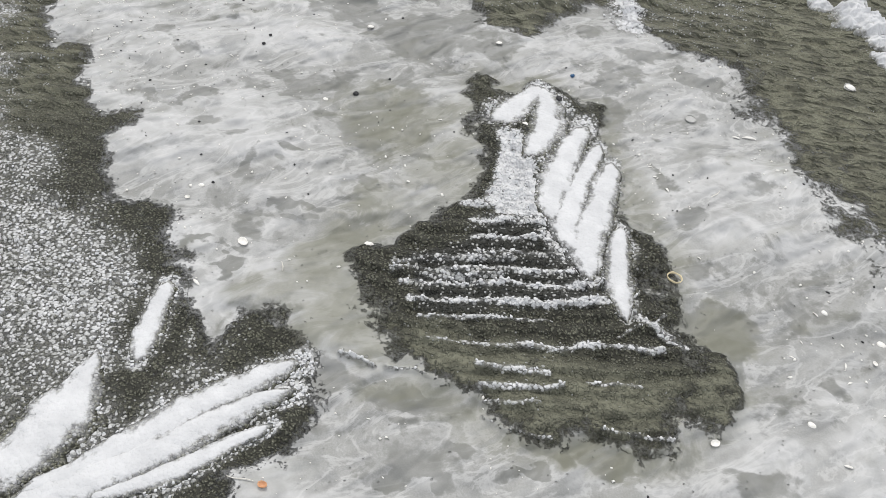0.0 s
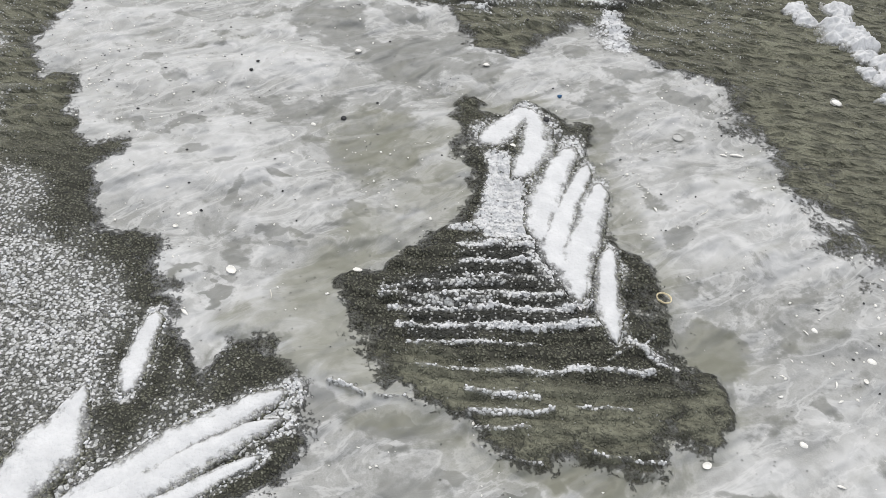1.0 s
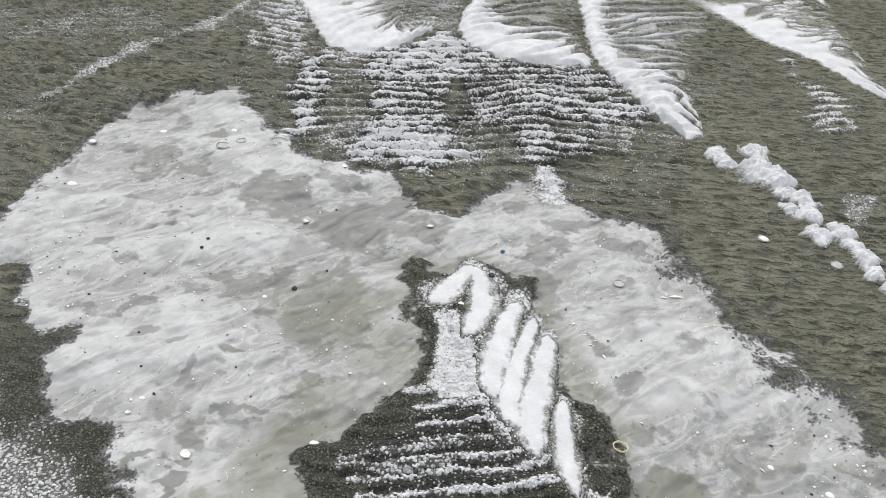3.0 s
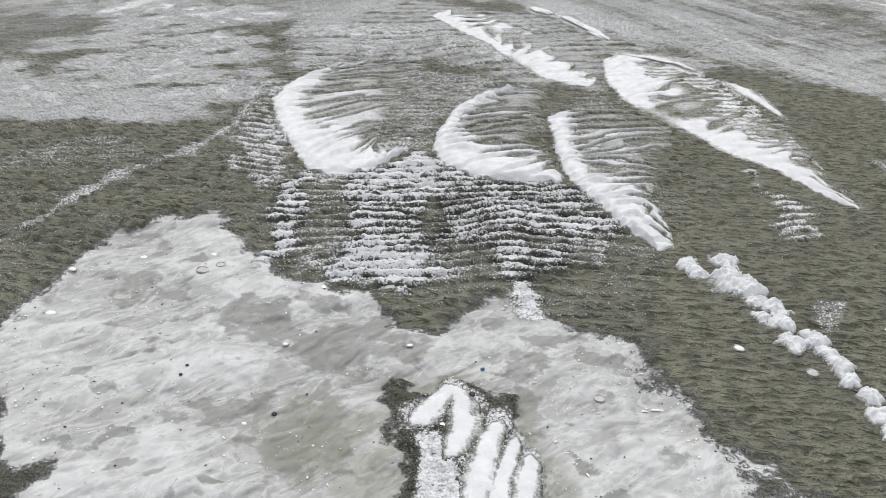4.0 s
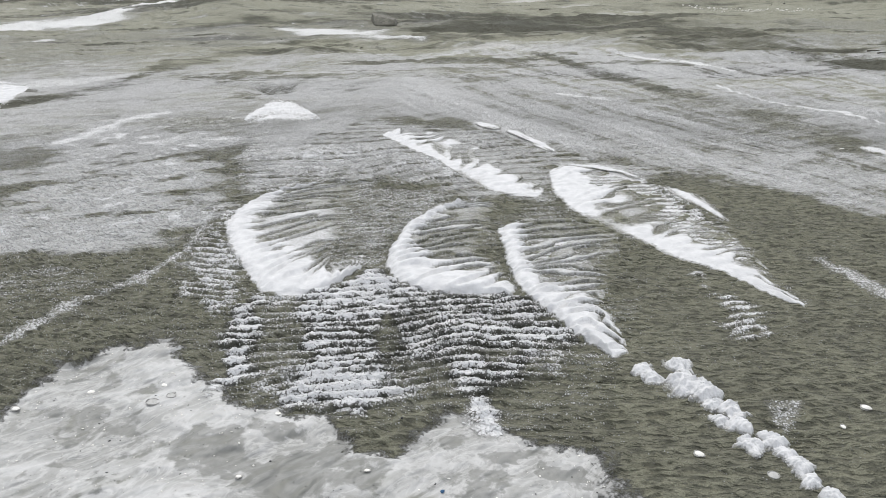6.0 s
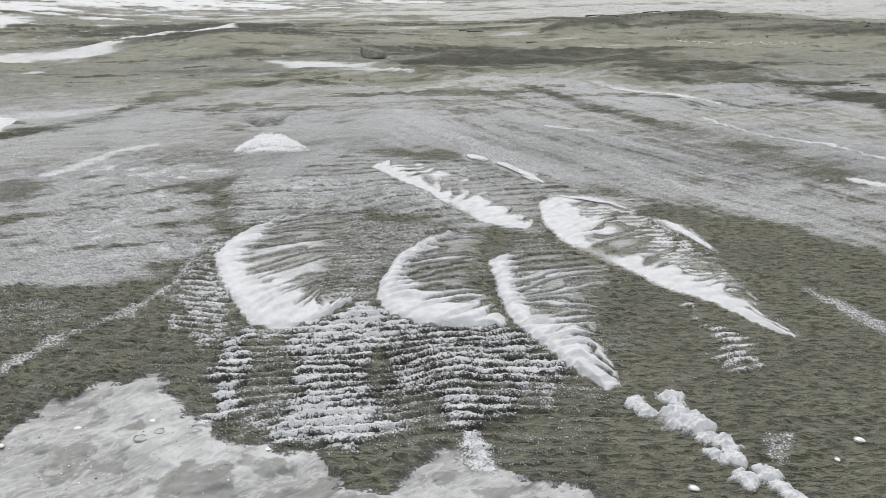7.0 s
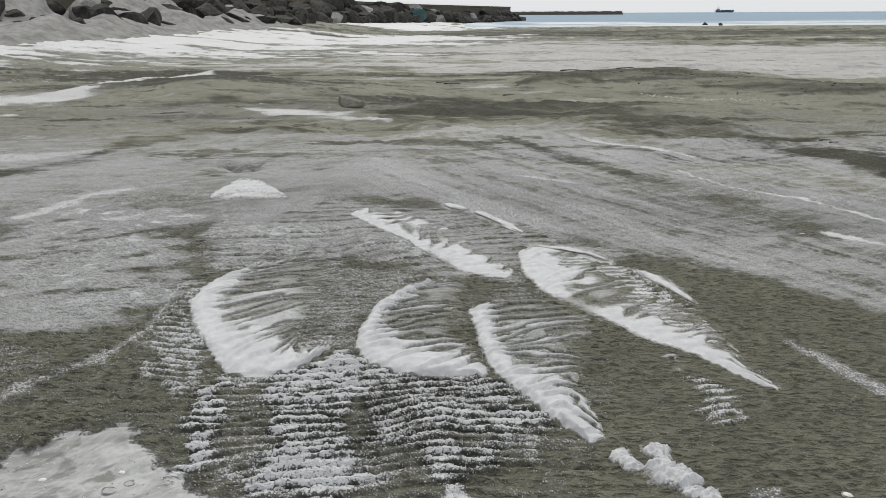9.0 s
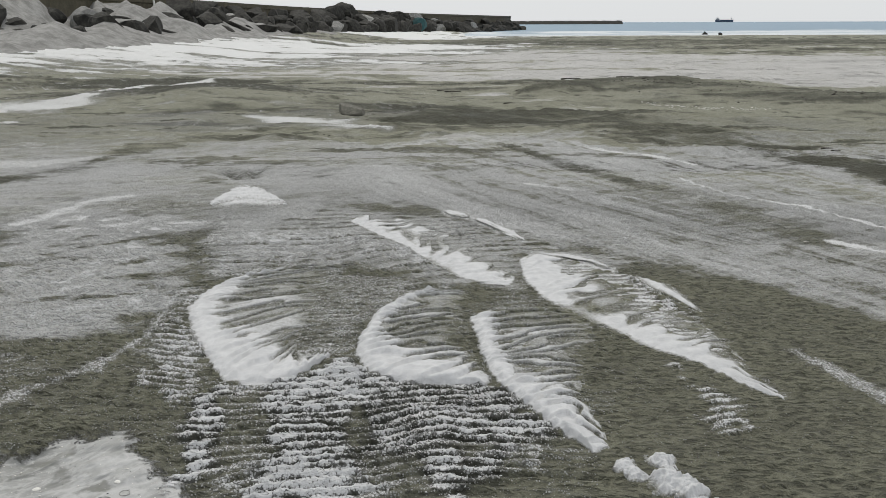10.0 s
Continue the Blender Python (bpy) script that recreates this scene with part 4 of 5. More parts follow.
    for pts, k in ((SNOW_FIELD, 1.3), (MID_SNOW, 0.9), (SNOW_FOOT, 1.1), (MOUND_SNOW, 0.9), (STREAK_SNOW, 0.8), (STREAK_SNOW2, 0.7), (LINE_A, 1.0), (LINE_B, 0.95), (LINE_C, 0.8), (LINE_D, 1.0)):
        fr = np.maximum(fr, k * smooth(along(x, y, pts) + (0.3 if k > 1 else 0) * smooth(r, 26, 34) - (0.8 if k > 1 else 0) * (1 - smooth(r, 22, 30)) + 1.0 * hz + 0.6 * flake + 0.5 * thin, -0.35, 0.75))
    for pts in (LINE_A, LINE_B, LINE_C, LINE_D, STREAK_SNOW, STREAK_SNOW2):
        veil = np.maximum(veil, 1.3 * smooth(along(x, y, [(a, b, 1.25 * w) for a, b, w in pts]) + 1.0 * hz + 0.8 * j1, -0.2, 0.7))
    band = smooth(along(x, y, WHITE_BAND) + 0.9 * hf + 0.5 * thin + 0.3 * flake, -0.3, 0.6) * (1 - smooth(along(x, y, RIDGE) + 0.3 * thin, -0.35, 0.0))
    pale, fr = np.maximum(pale, band), np.maximum(fr * (1 - band), band * (0.12 + 0.3 * thin))
    # height: the broad form, then the skin on it
    pale, fr = np.clip(pale, 0, 1), np.clip(fr, 0, 1.1)
    under = np.zeros_like(x)
    for outer, inner, h, flutes, solid in FLUTED:
        under = np.maximum(under, smooth(inside(x, y, outer + inner[::-1]), -0.02, 0.05))
    for pts, h, a, lam in SOLID:
        under = np.maximum(under, smooth(along(x, y, pts, 1.6), -0.2, 0.3))
    rough = (1 - pale) * (1 - 0.85 * under)
    z = 0.012 * fbm(x * 1.1, y * 1.1, 4, 31) * smooth(r, 0.2, 1.5)
    z += (0.16 * fbm(x * 0.12, y * 0.16, 4, 33) + 0.09 * fbm(x * 0.45 + 0.1 * y, y * 1.1, 5, 34, 0.55)) * smooth(r, 9, 26)
    z += hum * 0.010
    # hollows and low waves of the middle distance, and the long mound
    wave = fbm(x * 0.9 + 0.35 * y, y * 2.1, 4, 44, 0.55)
    pits = smooth(along(x, y, [(a, b, 2.4 * w) for a, b, w in DARK_FAR]) + 0.6 * hf, -0.1, 0.6)
    z += (0.05 + 0.08 * pits) * wave * smooth(r, 7.5, 12) * (1 - smooth(r, 32, 48))
    z += 0.013 * (ripple(x + 0.3 * j2, y + 0.5 * hz, 0.24) - 0.4) * smooth(r, 6.5, 9) * (1 - smooth(r, 20, 28)) * np.clip(1 + 1.5 * hf, 0, 2)
    z += 0.42 * np.exp(-((x + 5.0 + 0.2 * (y - 18.3)) / 2.8) ** 2 - ((y - 18.3) / 2.3) ** 2)
    z += 0.22 * np.clip(along(x, y, RIDGE, 1.0) + 0.3, 0, 1) * smooth(r, 14, 18)
    z += 0.05 * np.clip(along(x, y, MOUND_SNOW) + 0.5, 0, 1.5) - 0.10 * np.clip(along(x, y, PIT), 0, 1)
    z *= 1 - 0.8 * smooth(r, 50, 95)
    bank = np.clip(along(x, y, [(a, b, 16.0) for a, b in WALL_LINE], 1.0), 0, 1)
    z += 0.9 * smooth(bank, 0.0, 0.8) * smooth(r, 20, 34)
    z -= 0.75 * smooth(y - 0.05 * x, 70, 172) + 2.5 * smooth(y - 0.05 * x, 170, 225)
    soaked = smooth(inside(x, y, FLUFF_LOW) + 0.06 * j1, -0.02, 0.06)
    for pts, k, part in RIPPLED[:4]:
        soaked = np.maximum(soaked, 0.75 * smooth(inside(x, y, pts) + 0.12 * j1, -0.06, 0.04))
    silt = hum * smooth(1.10 - y + 0.10 * (x + 0.1) + 0.08 * j1, 0.0, 0.12)
    soaked = soaked * (1 - silt)
    calm = 1 - smooth(r + 0.9 * np.clip(x, 0, 2) + 0.3 * j2, 1.7, 2.4)
    # heap gives the pale sand its relief and the shading in its colour
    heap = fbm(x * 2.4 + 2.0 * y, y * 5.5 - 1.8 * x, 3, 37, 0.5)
    z += 0.014 * (1 - calm) * rough * (rip - 0.4) * (1 - 0.6 * bare) * (1 - smooth(r, 6, 8))
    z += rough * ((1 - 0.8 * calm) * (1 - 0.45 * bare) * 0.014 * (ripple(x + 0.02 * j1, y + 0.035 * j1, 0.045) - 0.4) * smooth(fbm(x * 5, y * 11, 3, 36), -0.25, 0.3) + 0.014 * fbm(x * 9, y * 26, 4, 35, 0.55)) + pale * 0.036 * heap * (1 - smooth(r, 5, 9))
    z += hum * (1 - under) * (0.010 * rip2 + 0.009 * fbm(x * 40, y * 55, 3, 38) * (1 - silt)) + lift * (1 - under) + 0.010 * mid * (1 - under) * (ripple(x, y, 0.15) - 0.4) + 0.012 * rough * fr * fbm(x * 55, y * 55, 2, 39)
    for cx, cy, rx, ry, k in BULGES:
        z += 0.008 * k * np.sqrt(np.clip(1 - np.hypot((x - cx) / rx, (y - cy) / ry) ** 2, 0, 1))
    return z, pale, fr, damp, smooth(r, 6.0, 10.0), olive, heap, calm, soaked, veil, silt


def mesh_from(name, verts, faces, material, smooth_faces=True):
    """A mesh from an array of places and an array of equal-sided faces."""
    me = bpy.data.meshes.new(name)
    k = faces.shape[1]
    me.vertices.add(len(verts))
    me.vertices.foreach_set("co", verts.astype(np.float32).ravel())
    me.loops.add(faces.size)
    me.loops.foreach_set("vertex_index", faces.astype(np.int32).ravel())
    me.polygons.add(len(faces))
    me.polygons.foreach_set("loop_start", np.arange(0, faces.size, k, dtype=np.int32))
    me.polygons.foreach_set("use_smooth", np.full(len(faces), smooth_faces))
    me.update(calc_edges=True)
    me.materials.append(material)
    return me


def grid_faces(rows, cols, wrap=False):
    i, j = np.meshgrid(np.arange(rows - 1), np.arange(cols if wrap else cols - 1), indexing="ij")
    a, b = i * cols + j, i * cols + (j + 1) % cols
    return np.stack([a.ravel(), b.ravel(), (b + cols).ravel(), (a + cols).ravel()], 1)


def build_ground():
    """One sheet in rings round the viewer, fine ahead and coarse behind, out to the sea bed."""
    fine = np.radians(np.concatenate([np.arange(-62, -36, 0.32), np.arange(-36, 36, 0.13), np.arange(36, 62.01, 0.32)]))
    coarse = np.radians(np.linspace(66, 294, 42))
    turn = np.concatenate([fine, coarse])
    r = [0.02, 0.12, 0.25, 0.35]
    while r[-1] < 5500:
        r.append(r[-1] * (1.0040 if r[-1] < 2 else 1.0024 if r[-1] < 6.5 else 1.0043 if r[-1] < 16 else 1.009 if r[-1] < 60 else 1.03 if r[-1] < 200 else 1.25))
    R, T = np.meshgrid(np.array(r), turn, indexing="ij")
    x, y = (R * np.sin(T)).ravel(), (R * np.cos(T)).ravel()
    z, pale, fr, damp, far, olive, heap, calm, soaked, veil, silt = layers(x, y)
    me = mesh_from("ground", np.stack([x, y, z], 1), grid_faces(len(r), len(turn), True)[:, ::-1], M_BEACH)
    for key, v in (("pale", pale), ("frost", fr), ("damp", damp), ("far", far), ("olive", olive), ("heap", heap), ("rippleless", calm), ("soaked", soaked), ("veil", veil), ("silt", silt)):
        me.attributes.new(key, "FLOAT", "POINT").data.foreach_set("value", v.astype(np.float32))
    return tagged(new("ground", me), "dark damp beach sand under pale blown sand and frost", "beach", kind="structure")


build_ground()


# ---- snow drifts ----
def refine(pts, n):
    """A smooth line of n places through the ones given."""
    p = np.array(pts)
    s = np.concatenate([[0], np.cumsum(np.hypot(*np.diff(p[:, :2], axis=0).T))])
    u = np.linspace(0, s[-1], n)
    line = np.stack([np.interp(u, s, p[:, k]) for k in range(p.shape[1])], 1)
    for _ in range(max(2, n // 12)):
        line[1:-1] = 0.25 * line[:-2] + 0.5 * line[1:-1] + 0.25 * line[2:]
    return line, s[-1]


def lay_snow(x, y, thick, cover, label, name="snow_drift", category="snow drift", group=""):
    """The upper face of a body of snow with the given thickness; its rim dips under the sand."""
    n, m = x.shape
    thick = np.where(thick < 0.002, thick * 4 - 0.006, thick)
    under = layers(x.ravel(), y.ravel())
    z = under[0] + np.clip(thick, -0.04, 1).ravel() + 0.001
    F = grid_faces(n, m)
    keep = (thick.ravel()[F] > -0.010).any(axis=1) & (cover.ravel()[F] > (0.14 if y.min() < 5 else 0.45)).any(axis=1)
    me = mesh_from(name, np.stack([x.ravel(), y.ravel(), z], 1), F[keep], M_DRIFT)
    me.attributes.new("cover", "FLOAT", "POINT").data.foreach_set("value", np.clip(cover, 0, 1.2).ravel().astype(np.float32))
    for key, k in (("rippleless", 7), ("soaked", 8), ("silt", 10)):
        me.attributes.new(key, "FLOAT", "POINT").data.foreach_set("value", under[k].astype(np.float32))
    return tagged(new(name, me), label, category, group)


def snow_drift(spec, label, seed=0):
    """A low ridge of powder snow along a line, flat on top and ragged at its rim."""
    pts, height, _, _ = spec
    length = sum(math.dist(a[:2], b[:2]) for a, b in zip(pts, pts[1:]))
    n = int(min(max(length / 0.005, 40), 260))
    line, length = refine(pts, n)
    d = np.gradient(line[:, :2], axis=0)
    d /= np.hypot(d[:, 0], d[:, 1])[:, None] + 1e-9
    m = int(min(max(2.6 * line[:, 2].max() / 0.005, 24), 100))
    V = np.linspace(-1.5, 1.5, m)[None] * np.ones((n, 1))
    w = line[:, 2][:, None]
    x = line[:, 0][:, None] - d[:, 1][:, None] * V * w
    y = line[:, 1][:, None] + d[:, 0][:, None] * V * w
    u = np.linspace(0, 1, n)[:, None]
    ends = np.clip(np.minimum(u, 1 - u) / 0.08, 0, 1)
    ragged = (0.45 * fbm(x * 40, y * 40, 3, 50 + seed, 0.65) + 0.2 * fbm(x * 11, y * 11, 3, 60 + seed)) * np.clip(w / 0.035, 0.35, 1)
    comb = 0.35 * fbm(u * length * 5 + V * 0.4, V * 5, 3, 65 + seed)
    body = 0.82 - np.abs(V) ** 1.3 + 0.75 * ragged + comb * smooth(np.abs(V), 0.2, 0.8) - (1 - ends) * 0.8
    top = smooth(body, -0.65, 0.95)
    thick = height * 0.5 * (top - 0.06) + 0.04 * height * fbm(x * 60, y * 60, 2, 70 + seed) + 0.10 * height * fbm(x * 7, y * 7, 2, 80 + seed) * top
    cover = 0.02 + 1.15 * smooth(body, -0.75, 1.2)
    if np.hypot(line[:, 0], line[:, 1]).min() > 3:
        cover *= np.clip(0.95 + 0.9 * fbm(u * length * 3 + 0.3 * V, V * 2.6, 4, 85 + seed, 0.6), 0, 1.1)
    return lay_snow(x, y, thick, cover, label)


def fluted_drift(spec, label, seed=0):
    """A drift with a full outer edge, cut by the wind into curved fingers that thin out inwards."""
    outer, inner, height, flutes, solid = spec
    n = 200
    a, length = refine(outer, n)
    b, _ = refine(inner, n)
    m = int(min(max(np.hypot(*(a - b).T).max() / 0.008, 40), 84))
    v = np.linspace(-0.10, 1.05, m)[None]
    bow = 0.42 * np.hypot(*(a - b).T)[:, None] * v * (1 - v) * (1 if flutes else 0)
    x = a[:, :1] + (b[:, :1] - a[:, :1]) * v
    y = a[:, 1:2] + (b[:, 1:2] - a[:, 1:2]) * v + bow
    u = np.linspace(0, 1, n)[:, None] * np.ones_like(v)
    ends = np.clip(np.minimum(u, 1 - u) / 0.07, 0, 1)
    ragged = 0.11 * fbm(x * 40, y * 40, 3, 46 + seed, 0.65)
    body = np.minimum((v + 0.02 + ragged * (0.3 if flutes else 0.8)) / (0.4 if not flutes else 0.12 if height > 0.02 else 0.26), ends * 1.3 - 0.1)
    if flutes:
        # snow fills each lane from its near edge and thins out away from it, the more so the further in it gets
        ph = u * flutes + 2.9 * fbm(u * flutes * 0.55, v * 0.9 + 3, 3, 40 + seed, 0.45) + 0.10 * fbm(x * 25, y * 25, 3, 44 + seed)
        f = ph - np.floor(ph)
        lane = lattice(np.floor(ph), np.zeros_like(ph), 45 + seed)
        low = smooth(u, 0.45, 0.85)
        upper = (0.4 if height < 0.02 else 0.0) * (1 - smooth(u, 0.25, 0.5))
        reach = (0.09 + solid * low + upper) * (0.65 + 0.7 * lane)
        fade = smooth(v + 0.6 * ragged + 0.12 * fbm(u * 9, v * 3, 3, 43 + seed), reach * 0.5, reach + 0.24 + 0.14 * low)
        # each flute swells slowly and breaks off towards the viewer
        swell = smooth(f, 0.0, 0.65) * (1 - smooth(f, 0.86, 0.98))
        bite = smooth(v + 0.3 * ragged, 0.03 + 0.16 * low, 0.22 + 0.4 * low)
        patch = fbm(u * length * 2.2, v * 2.5, 4, 42 + seed, 0.6)
        cover = 1.12 - 0.3 * (lane - 0.4) * smooth(v, 0.1, 0.4) - 0.6 * fade - 0.55 * bite * (1 - swell) - 0.2 * smooth(v + ragged, 0.62 + 0.3 * low, 1.0)
        if height < 0.02:
            cover += 0.7 * patch - 0.1 + 0.7 * fbm(u * 4.2, v * 0.8, 3, 49 + seed)
        form = np.clip(1.0 - 0.85 * fade, 0.0, 1) * (1.05 - 0.6 * v) + 0.6 * (swell - 0.5) * smooth(v, 0.0, 0.2) * (1 - smooth(v, 0.8, 1.0))
    else:
        lines = 0.5 * fbm(u * length * 0.8 + v * 0.6, v * 11 + u * 1.5, 4, 41 + seed, 0.6)
        cover = smooth(solid + 0.45 + 0.6 * lines * smooth(v, 0.2, 0.6) - v + ragged, -0.3, 0.5)
        form = np.clip(1.15 - v, 0, 1) * (0.6 + 0.4 * cover) * smooth(cover, 0.4, 0.75)
    top = smooth(body, -0.1, 1.0)
    thick = height * (top * form - 0.05) + 0.03 * height * fbm(x * 60, y * 60, 2, 47 + seed) + 0.05 * height * fbm(x * 5, y * 5, 2, 48 + seed) * top
    cover = smooth(body, -0.15, 0.5) * np.clip(cover, 0, 1.1) * 1.08 + 0.02
    return lay_snow(x, y, thick, cover, label)


DRIFT_LABELS = ["long finger of white powder snow on dark sand"] * 3 + ["broad wedge of white powder snow beside frosted sand", "short ridge of powder snow at the frosted edge",
                "cap of white snow on the dark hummock", "cap of white snow on the dark hummock"] + ["wind-carved tooth of white snow on the hummock"] * 4 + [
                "thin edge of snow above a long spur", "small patch of white snow", "slim patch of white snow", "thin white snow patch on dark sand"]
for k, (spec, label) in enumerate(zip(SOLID, DRIFT_LABELS)):
    snow_drift(spec, label, k * 7)
FLUTED_LABELS = ["fluted crescent drift of white snow on rippled sand", "curled crescent drift of white snow with deep flutes", "long white snow drift tapering to loose lumps",
                 "narrow chain of snow drifts along a sand ridge", "long streaked spur of white snow on dark sand", "smooth mound of white snow beside a pit", "wide smooth field of white snow"]
for k, (spec, label) in enumerate(zip(FLUTED, FLUTED_LABELS)):
    fluted_drift(spec, label, 200 + k * 7)


def snow_lump(x, y, r, seed):
    """A crumbly heap of snow, knobbly and ragged at its rim."""
    rows, cols = 40, 64
    a, b = np.meshgrid(np.linspace(0.01, 1, rows), np.linspace(0, 2 * np.pi, cols + 1), indexing="ij")
    rim = 1.2 + 0.55 * fbm(1.6 * np.cos(b) + seed, 1.6 * np.sin(b) + seed, 4, seed, 0.7)
    px, py = x + a * rim * r * np.cos(b), y + a * rim * r * np.sin(b) * 1.15
    knob = 0.8 * fbm(px * 24, py * 24, 3, seed + 5, 0.6)
    body = 1 - a ** 1.8 + 0.7 * knob
    h = 0.72 * r * smooth(body, 0.0, 1.1) + 0.14 * r * fbm(px * 75, py * 75, 2, seed + 9) * smooth(body, 0, 0.5) - 0.004
    h = np.where(a > 0.96, -0.01, h)
    return lay_snow(px, py, h, smooth(body, -0.1, 0.85) * 1.1, "crumbly white lump of snow on dark sand", "snow_lump", "snow lump", "chain of snow lumps")


for k, (lx, ly, lr) in enumerate(LUMPS):
    snow_lump(lx, ly, lr, 100 + 13 * k)


# ---- loose grains ----
def icosahedron():
    bm = bmesh.new()
    bmesh.ops.create_icosphere(bm, subdivisions=1, radius=1.0)
    v = np.array([w.co[:] for w in bm.verts])
    f = np.array([[w.index for w in q.verts] for q in bm.faces])
    bm.free()
    return v, f


ICO_V, ICO_F = icosahedron()


def scatter(name, x, y, size, material, rng, flat=0.7, sink=0.1):
    n = len(x)
    z = layers(x, y)[0]
    a = rng.uniform(0, 2 * np.pi, n)
    v = ICO_V[None] * (1 + 0.35 * rng.uniform(-1, 1, (n, len(ICO_V), 1)))
    v = v * (size[:, None] * np.stack([rng.uniform(0.7, 1.5, n), rng.uniform(0.6, 1.0, n), flat * rng.uniform(0.7, 1.2, n)], 1))[:, None]
    c, s = np.cos(a)[:, None], np.sin(a)[:, None]
    vx, vy = v[..., 0] * c - v[..., 1] * s + x[:, None], v[..., 0] * s + v[..., 1] * c + y[:, None]
    vz = v[..., 2] + (z + size * (flat - sink))[:, None]
    F = (ICO_F[None] + (np.arange(n) * len(ICO_V))[:, None, None]).reshape(-1, 3)
    return new(name, mesh_from(name, np.stack([vx, vy, vz], -1).reshape(-1, 3), F, material, True))


def crumbs(count, seed, r0, r1, span, floor=0.2):
    """Places for snow crumbs where frost lies thick, evenly over a fan of the beach."""
    rng = np.random.default_rng(seed)
    rr = np.exp(rng.uniform(math.log(r0), math.log(r1), count))
    tt = np.radians(rng.uniform(-span, span, count))
    x, y = rr * np.sin(tt), rr * np.cos(tt)
    _, pale, fr, *_ = layers(x, y)
    clump = 0.5 + fbm(x * 30, y * 30, 2, 77)
    keep = (rng.uniform(0, 1, count) < (fr - floor) * 1.1 * np.clip(clump * 1.5, 0.1, 1)) & (fr > floor)
    x, y, rr = x[keep], y[keep], rr[keep]
    return x, y, rr, rng


cx, cy, cr, crng = crumbs(80000, 5, 0.6, 2.4, 52, 0.36)
tagged(scatter("snow_crumbs", cx, cy, crng.uniform(0.0018, 0.0045, len(cx)), M_SNOW, crng), "loose white crumbs of snow over frosted sand", "snow", kind="stuff")
cx, cy, cr, crng = crumbs(44000, 6, 2.2, 6.5, 38, 0.26)
tagged(scatter("snow_crumbs", cx, cy, crng.uniform(0.002, 0.005, len(cx)), M_SNOW, crng), "loose white crumbs of snow over rippled sand", "snow", kind="stuff")


# ---- shells and pebbles on the sand ----
def part(name, bm, material, parent=None, label="", smooth_faces=True):
    me = bpy.data.meshes.new(name)
    bm.to_mesh(me)
    bm.free()
    for p in me.polygons:
        p.use_smooth = smooth_faces
    me.materials.append(material)
    ob = new(name, me)
    ob.parent = parent
    if label:
        ob["label"] = label
    return ob


def height_at(x, y):
    return float(layers(np.array([float(x)]), np.array([float(y)]))[0][0])


def valve(length, deep, filled, seed):
    """One half of a bivalve: a ribbed dome with a thick rim, hinge at one end. filled: hollow side up with sand in it."""
    bm = bmesh.new()
    rings, around = 7, 26
    rnd = random.Random(seed)
    loops = []
    for side in (0, 1):
        for i in range(rings + 1):
            q = i / rings if side == 0 else 1 - i / rings
            row = []
            for k in range(around):
                a = 2 * math.pi * k / around
                rib = 1 + 0.025 * math.cos(9 * a) * q
                worn = 1 + 0.13 * noise.noise(Vector((2 * math.cos(a) + seed * 1.3, 2 * math.sin(a), 0)))
                rx, ry = 0.46 * length * (1 + 0.12 * math.cos(a)) * worn, 0.34 * length * worn
                h = deep * length * (1 - q ** 2.2) * rib
                if side:
                    h = max(h - 0.05 * length, -0.002) if q < 0.98 else -0.002
                row.append(bm.verts.new((rx * q * math.cos(a) * rib + 0.08 * length * (1 - q), ry * q * math.sin(a) * rib, h)))
            loops.append(row)
    for A, B in zip(loops, loops[1:]):
        for k in range(around):
            try:
                bm.faces.new((A[k], A[(k + 1) % around], B[(k + 1) % around], B[k]))
            except ValueError:
                pass
    bmesh.ops.remove_doubles(bm, verts=bm.verts, dist=length * 0.004)
    if filled:
        bmesh.ops.scale(bm, vec=(1, 1, -1), verts=bm.verts)
        bmesh.ops.reverse_faces(bm, faces=bm.faces)
        bmesh.ops.translate(bm, vec=(0, 0, deep * length * 0.75), verts=bm.verts)
    bmesh.ops.recalc_face_normals(bm, faces=bm.faces)
    return bm


def rim_ring(size, tall, seed):
    """The upright, uneven rim of a shell that is sunk in the sand."""
    bm = bmesh.new()
    n = 36
    rows = []
    for k in range(n):
        a = 2 * math.pi * k / n
        top = tall * size * (0.7 + 0.5 * noise.noise(Vector((math.cos(a) * 1.3 + seed, math.sin(a) * 1.3, 0))))
        row = []
        for f, z in ((1.0, -0.3 * top), (1.06, 0.6 * top), (1.03, top), (0.95, top), (0.9, -0.3 * top)):
            row.append(bm.verts.new((0.5 * size * f * math.cos(a), 0.43 * size * f * math.sin(a), z)))
        rows.append(row)
    for i in range(n):
        A, B = rows[i], rows[(i + 1) % n]
        for k in range(4):
            bm.faces.new((A[k], B[k], B[k + 1], A[k + 1]))
    bmesh.ops.recalc_face_normals(bm, faces=bm.faces)
    return bm


